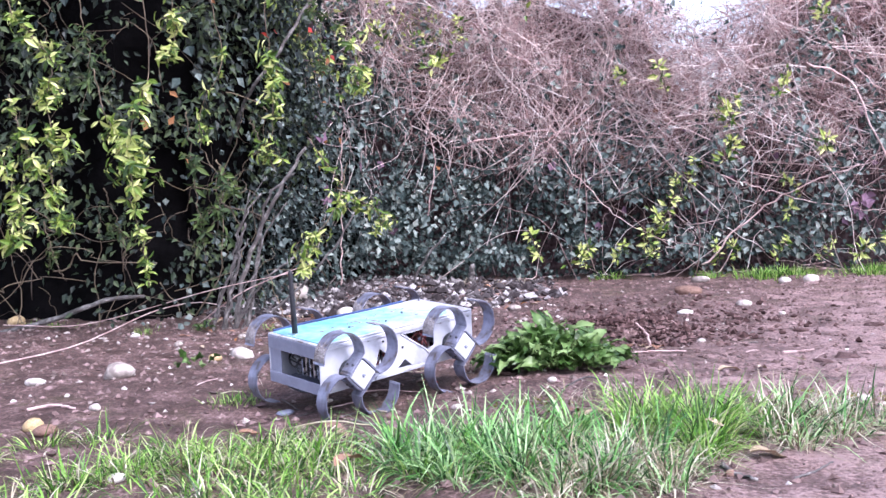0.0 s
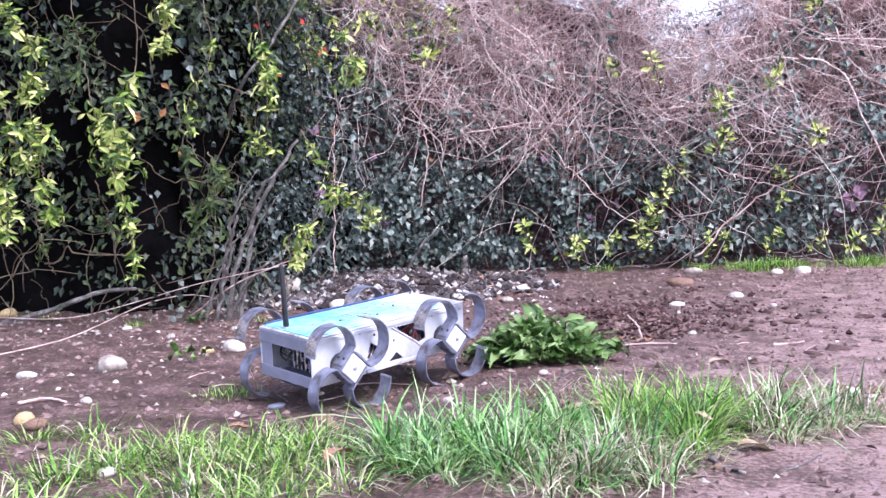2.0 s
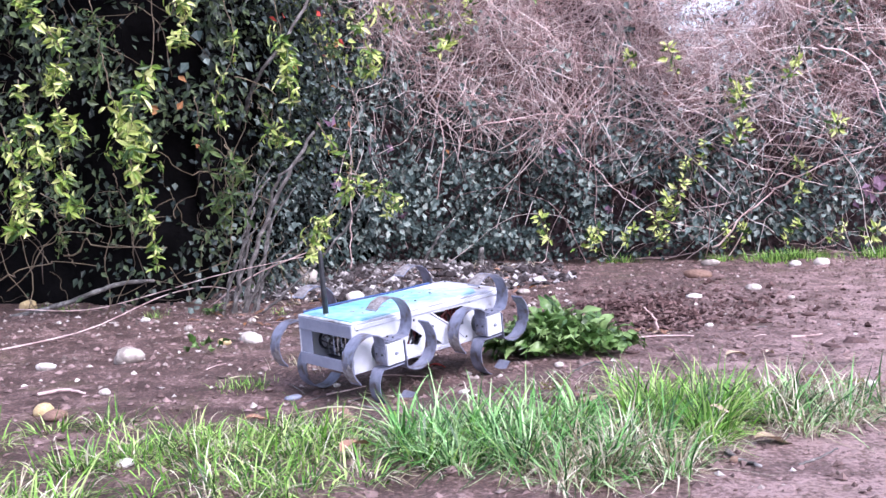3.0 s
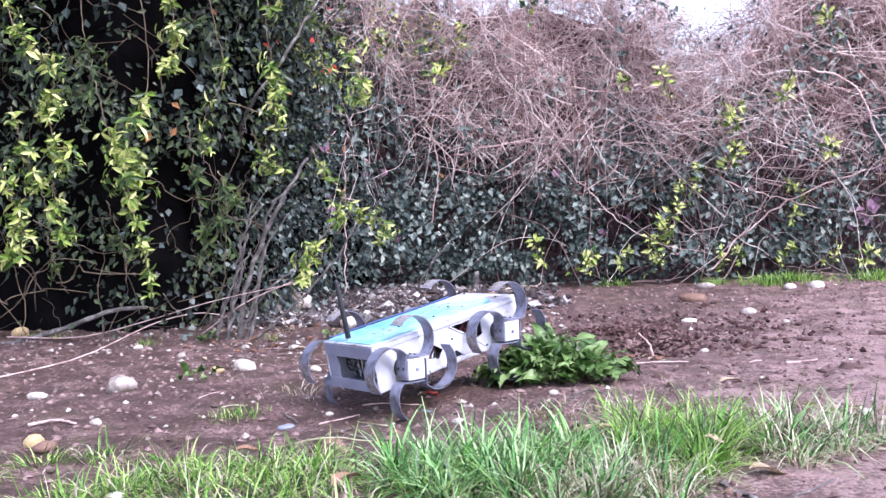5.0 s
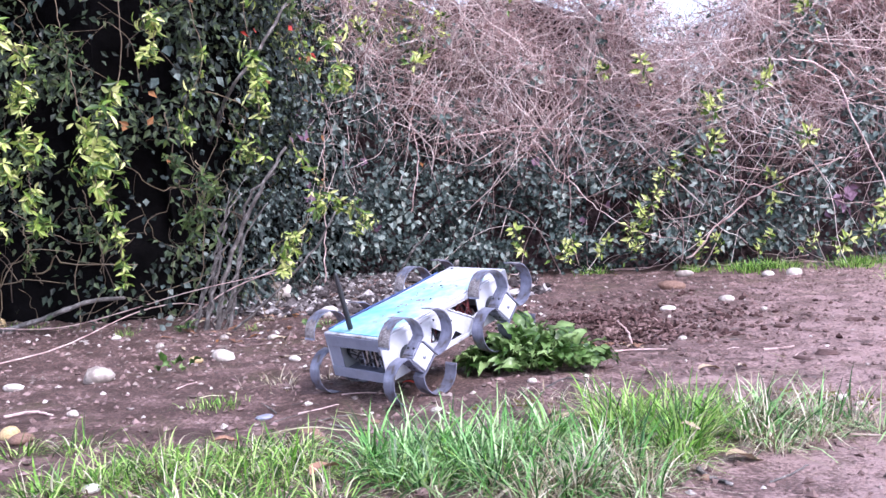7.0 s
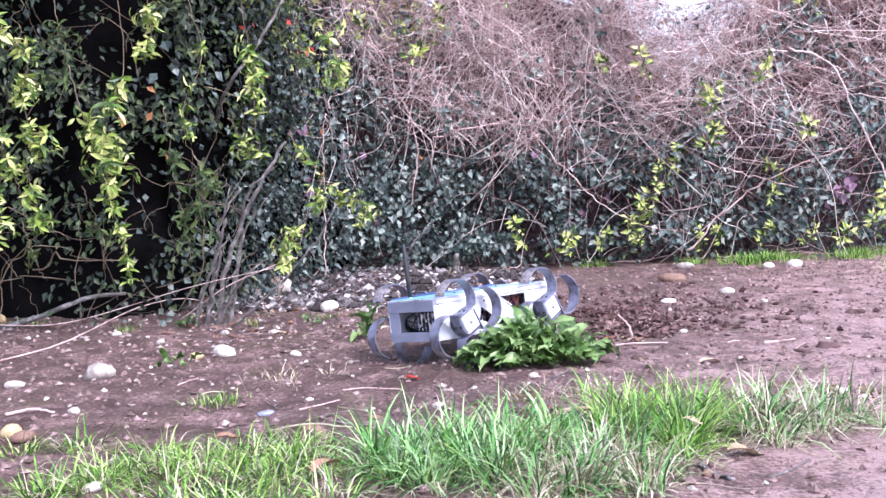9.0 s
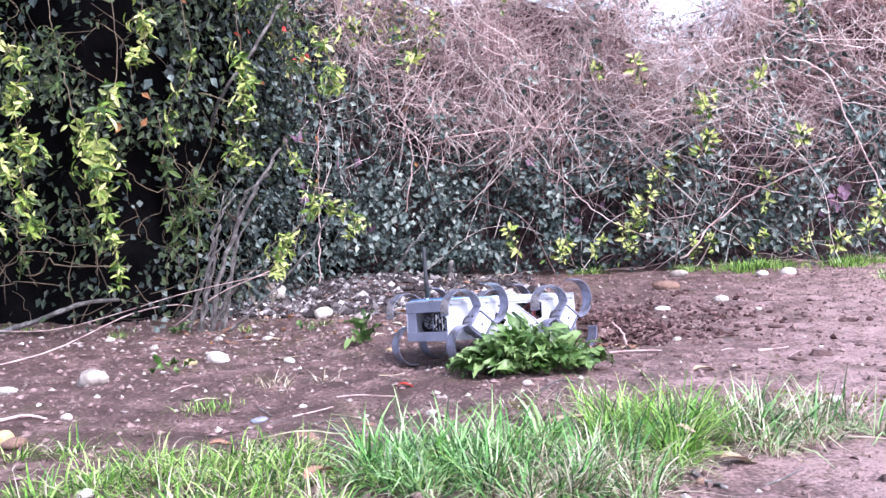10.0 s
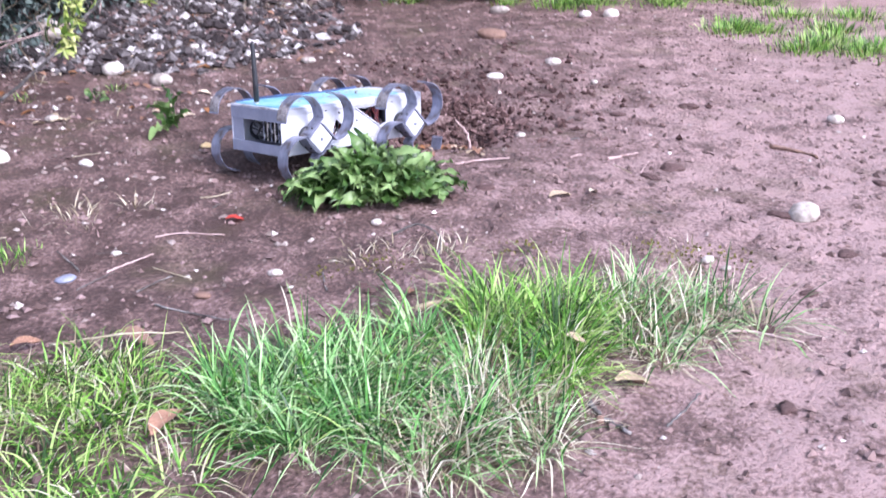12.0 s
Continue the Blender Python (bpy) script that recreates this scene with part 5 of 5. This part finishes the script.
f = tufts(spare, 60, 0.035, 8)
blades("small_tufts", f, r.uniform(0.02, 0.06, len(f)), M_GRASS, "small green grass tufts on the soil", 28, 0.8, 0.0014)
thin = [(0.27, 2.90, 0.8), (0.36, 2.88, 0.8), (0.48, 2.86, 0.8), (-0.54, 3.40, 0.9), (-0.5, 3.36, 0.5), (-0.36, 3.45, 0.5), (0.55, 2.9, 0.6), (1.2, 2.8, 0.3), (-0.9, 5.1, 0.5), (0.3, 7.1, 0.8), (0.5, 7.2, 0.8), (0.1, 7.0, 0.6)]
f = tufts(thin, 45, 0.045, 9)
blades("dry_tufts", f, r.uniform(0.03, 0.085, len(f)), M_STRAW, "thin dry grass lying on the soil", 29, 1.35, 0.0016)
far = [(2.24, 7.05, 1.6), (2.5, 7.1, 1.6), (2.4, 7.2, 1.2), (2.98, 6.98, 1.2), (3.1, 7.2, 1.3), (3.4, 7.2, 1.3), (3.7, 6.95, 1.4), (2.95, 5.95, 1.0), (3.05, 6.1, 1.2), (3.15, 5.95, 1.0), (3.05, 5.35, 1), (3.2, 5.45, 1.2), (3.35, 5.2, 1.1),
       (3.5, 5.35, 1.2), (3.4, 5.6, 1.0), (3.6, 5.9, 1.3), (3.6, 6.4, 1.3), (3.9, 5.5, 1.3), (4.0, 6.3, 1.4), (1.2, 7.35, 0.6), (1.9, 7.2, 0.5), (4.2, 5.9, 1.3), (3.8, 5.0, 1.2)]
f = tufts(far, 190, 0.085, 10)
blades("far_grass", f, r.uniform(0.03, 0.10, len(f)), M_GRASS, "low bright green grass before the hedge", 30, 0.8, 0.0030)
f = tufts([(x, y, 0.5) for x, y, _ in far[7:]], 60, 0.12, 11)
blades("far_moss", f, r.uniform(0.01, 0.035, len(f)), M_MOSS, "yellow-green moss at the path edge", 31, 1.0, 0.006)
f = tufts([(1.18, 2.74, 0.6), (1.1, 2.8, 0.5), (1.28, 2.7, 0.4), (0.3, 2.84, 0.6), (0.16, 2.82, 0.3), (0.72, 2.86, 0.4)], 90, 0.06, 12)
blades("soil_moss", f, r.uniform(0.004, 0.010, len(f)), M_MOSS, "thin yellowish moss on the damp soil", 32, 1.0, 0.004)


# ---- sticks and fallen leaves ----
def stick(pts, rad, mat, label, name="stick", group="sticks on the ground"):
    path = smooth_path(pts, 18)
    k = random.Random(int(rad * 1e5) + len(pts))
    path = [q + Vector((k.gauss(0, rad * 0.5), k.gauss(0, rad * 0.5), 0)) for q in path]
    thing(name, Build().tube(path, [rad * (1 - 0.4 * i / 17) for i in range(18)], 6), mat, label, "stick", group, smooth=True)


def gp(x, y, up=0.006):
    return (x, y, gz(x, y) + up)


stick([gp(-1.95, 3.72), gp(-1.68, 4.24, 0.02), (-1.50, 4.85, 0.12), (-1.32, 5.05, 0.14), (-1.16, 5.1, 0.10)], 0.0036, M_CANE, "long pale dead stem lying out of the bush")
stick([(-1.30, 4.95, 0.04), (-1.05, 4.85, 0.20), (-0.80, 4.8, 0.30), (-0.66, 4.8, 0.34)], 0.0042, M_CANE, "pale dead stem rising from the bush foot")
stick([gp(-2.2, 4.7, 0.05), (-1.8, 4.75, 0.08), (-1.2, 4.8, 0.22), (-0.75, 4.8, 0.30)], 0.003, M_CANE, "thin pale dead stem along the bush foot")
stick([gp(0.815, 3.87), gp(0.812, 3.88, 0.04), gp(0.795, 3.89, 0.085), gp(0.765, 3.90, 0.125)], 0.0055, M_CANE, "pale bent root standing by a small hollow")
stick([gp(0.70, 3.62), gp(0.80, 3.66, 0.01), gp(0.92, 3.70)], 0.004, M_CANE, "thin pale stick beside the leafy clump")
stick([gp(1.28, 3.66), gp(1.36, 3.70), gp(1.42, 3.72)], 0.006, M_CANE, "short pale stick on the bare soil")
stick([gp(1.96, 3.70), gp(2.0, 3.62), gp(2.05, 3.52)], 0.010, M_BROWNSTONE, "short dark stick on the bare soil")
stick([gp(0.34, 2.49, 0.03), gp(0.40, 2.50, 0.035), gp(0.46, 2.52, 0.03)], 0.008, M_PALEDEAD, "short pale stick in the grass")
stick([gp(0.62, 2.04), gp(0.63, 1.98), gp(0.66, 1.92)], 0.006, M_BRANCH, "short grey twig at the grass edge")
stick([gp(0.74, 1.93), gp(0.80, 1.98), gp(0.86, 2.03)], 0.003, M_BRANCH, "thin grey twig on the soil")
stick([gp(-0.28, 2.72), gp(-0.18, 2.66), gp(-0.08, 2.55, 0.02)], 0.003, M_BRANCH, "thin grey twig at the grass edge")
stick([gp(0.38, 3.03), gp(0.45, 3.02, 0.03), gp(0.50, 2.95, 0.02), gp(0.48, 2.86)], 0.0035, M_BRANCH, "thin bent root beside the leafy clump")
stick([gp(-0.30, 3.2), gp(-0.22, 3.22), gp(-0.1, 3.2)], 0.003, M_CANE, "thin pale stick on the soil")
stick([gp(-0.42, 3.0), gp(-0.36, 3.06), gp(-0.30, 3.1)], 0.003, M_CANE, "thin pale stick on the soil")
stick([gp(-1.35, 2.98), gp(-1.28, 3.02, 0.01), gp(-1.2, 3.0)], 0.006, M_CANE, "short pale stick on the soil")
stick([gp(1.05, 2.28), gp(1.12, 2.27), gp(1.2, 2.2)], 0.003, M_CANE, "pale straw stalk on the soil")
stick([gp(-0.5, 2.52, 0.02), gp(-0.32, 2.46, 0.05), gp(-0.2, 2.48, 0.03)], 0.003, M_STRAW, "dry stalk over the grass")
k = random.Random(33)
for _ in range(34):
    x, y = k.choice([(k.uniform(0.3, 1.4), k.uniform(2.9, 4.4)), (k.uniform(-1.3, 0.2), k.uniform(4.0, 5.6)), (k.uniform(-0.9, 0.3), k.uniform(2.7, 3.6))])
    a, L = k.uniform(0, 3.1), k.uniform(0.02, 0.08)
    dx, dy = math.cos(a) * L, math.sin(a) * L
    stick([gp(x - dx, y - dy, 0.003), gp(x, y, 0.007), gp(x + dx, y + dy, 0.003)], k.uniform(0.0013, 0.0028), k.choice([M_CANE, M_BRANCH, M_STRAW]), "tiny twig on the soil", "twig", "twigs on the soil")


def fallen_leaf(x, y, size, mat, label, yaw, up=0.006):
    b = Build()
    kk = random.Random(int(x * 977))
    n = 7
    for i in range(n):
        u = i / (n - 1)
        w = 0.24 * math.sin(math.pi * min(1, 0.06 + u * 0.94)) ** 0.8
        for q in (-1, -0.4, 0.4, 1):
            b.v.append(((u - 0.5), q * w, 0.16 * (q * q) * w * 2 + 0.10 * math.sin(u * 4 + kk.random()) + kk.uniform(0, 0.02)))
    for i in range(n - 1):
        for j in range(3):
            a = i * 4 + j
            b.f.append((a, a + 1, a + 5, a + 4))
    thing("fallen_leaf", b.mesh("fallen_leaf", True), mat, label, "leaf", "fallen leaves", m=pose(x, y, gz(x, y) + up, kk.uniform(-10, 10), kk.uniform(-10, 10), yaw) @ Matrix.Diagonal((size, size, size, 1)))


fallen_leaf(-0.06, 3.27, 0.065, M_REDLEAF, "fallen bright red leaf on the soil", 10)
fallen_leaf(-0.22, 2.10, 0.11, M_DEAD, "curled reddish-brown dead leaf in the grass", 65, 0.03)
fallen_leaf(0.745, 2.10, 0.10, M_PALEDEAD, "pale brown dead leaf at the grass edge", 10)
fallen_leaf(0.65, 2.22, 0.05, M_PALEDEAD, "small pale dead leaf in the grass", -20, 0.06)
fallen_leaf(-0.3, 2.5, 0.09, M_BROWNSTONE, "dark curled dead leaf at the grass edge", -30, 0.02)
fallen_leaf(-0.55, 2.55, 0.07, M_DEAD, "dark curled dead leaf at the grass edge", 20, 0.02)
fallen_leaf(0.36, 2.62, 0.06, M_DEAD, "brown dead leaf at the grass edge", 60)
fallen_leaf(0.98, 3.3, 0.09, M_PALEDEAD, "pale dead leaf on the bare soil", 15)
fallen_leaf(1.1, 3.32, 0.05, M_PALEDEAD, "pale dead leaf on the bare soil", 40)
k = random.Random(35)
for _ in range(150):
    x, y = k.choice([(k.uniform(-1.3, -0.2), k.uniform(4.4, 5.3)), (k.uniform(0.58, 0.86), k.uniform(3.74, 3.96)), (k.uniform(-1.4, 0.0), k.uniform(4.3, 5.8)), (k.uniform(-1.2, 0.6), k.uniform(5.4, 7.0))])
    fallen_leaf(x, y, k.uniform(0.03, 0.07), k.choice([M_DEAD, M_DEAD, M_PALEDEAD, M_RUST]), "small curled dead leaf on the soil", k.uniform(0, 360))


# ---- what moves ----
ROBOT_WAY = [
    (0.0, pose(-0.474, 2.917, 0.055, 4.6, -4.4, 44.0)),
    (2.05, pose(-0.474, 2.917, 0.055, 4.6, -4.4, 44.0)),
    (2.5, pose(-0.448, 2.925, 0.060, 3.8, -3.5, 44.5)),
    (3.0, pose(-0.394, 2.900, 0.071, 2.7, -4.2, 45.0)),
    (5.0, pose(-0.306, 3.094, 0.056, -0.7, -9.7, 41.7)),
    (6.2, pose(-0.290, 3.090, 0.057, 0.2, -11.0, 42.5)),
    (6.5, pose(-0.261, 3.073, 0.058, 0.5, -12.8, 44.1)),
    (7.2, pose(-0.207, 3.156, 0.045, 1.0, -15.5, 45.8)),
    (8.8, pose(-0.078, 3.516, 0.078, -5.7, -1.5, 41.7)),
    (9.5, pose(-0.015, 3.543, 0.095, -4.9, 1.7, 39.6)),
    (10.3, pose(0.020, 3.680, 0.090, -6.0, 3.8, 34.5)),
    (12.0, pose(0.025, 3.653, 0.086, -5.8, 4.3, 34.5)),
]
WHEEL_TURN = [(0, 0), (2.05, 0), (2.5, 9), (3.0, 42), (3.2, 55), (4.0, 98), (4.8, 143), (5.0, 145), (6.2, 146), (6.5, 150), (7.0, 189), (7.2, 203), (8.0, 240), (8.8, 281), (9.5, 314), (10.0, 352), (10.3, 362), (12.0, 362)]


def motions():
    walk(ROBOT, ROBOT_WAY)
    for wheel, x, sgn in WHEELS:
        walk(wheel, [(t, pose(x, sgn * HUB_Y, HUB_Z, 0, a, 0)) for t, a in WHEEL_TURN])
    for ob, x, y, top, seed in VINES:
        k = random.Random(seed * 7)
        p1, p2 = k.uniform(0, 6.28), k.uniform(0, 6.28)
        amp = k.uniform(1.2, 2.2)
        rows = []
        for i in range(33):
            t = 12.0 * i / 32
            rows.append((t, pose(x, y, top, amp * 0.6 * math.sin(1.9 * t + p2), amp * math.sin(1.35 * t + 0.9 * x + p1 * 0.3) + 0.5 * amp * math.sin(3.1 * t + p2), 0)))
        walk(ob, rows)


motions()
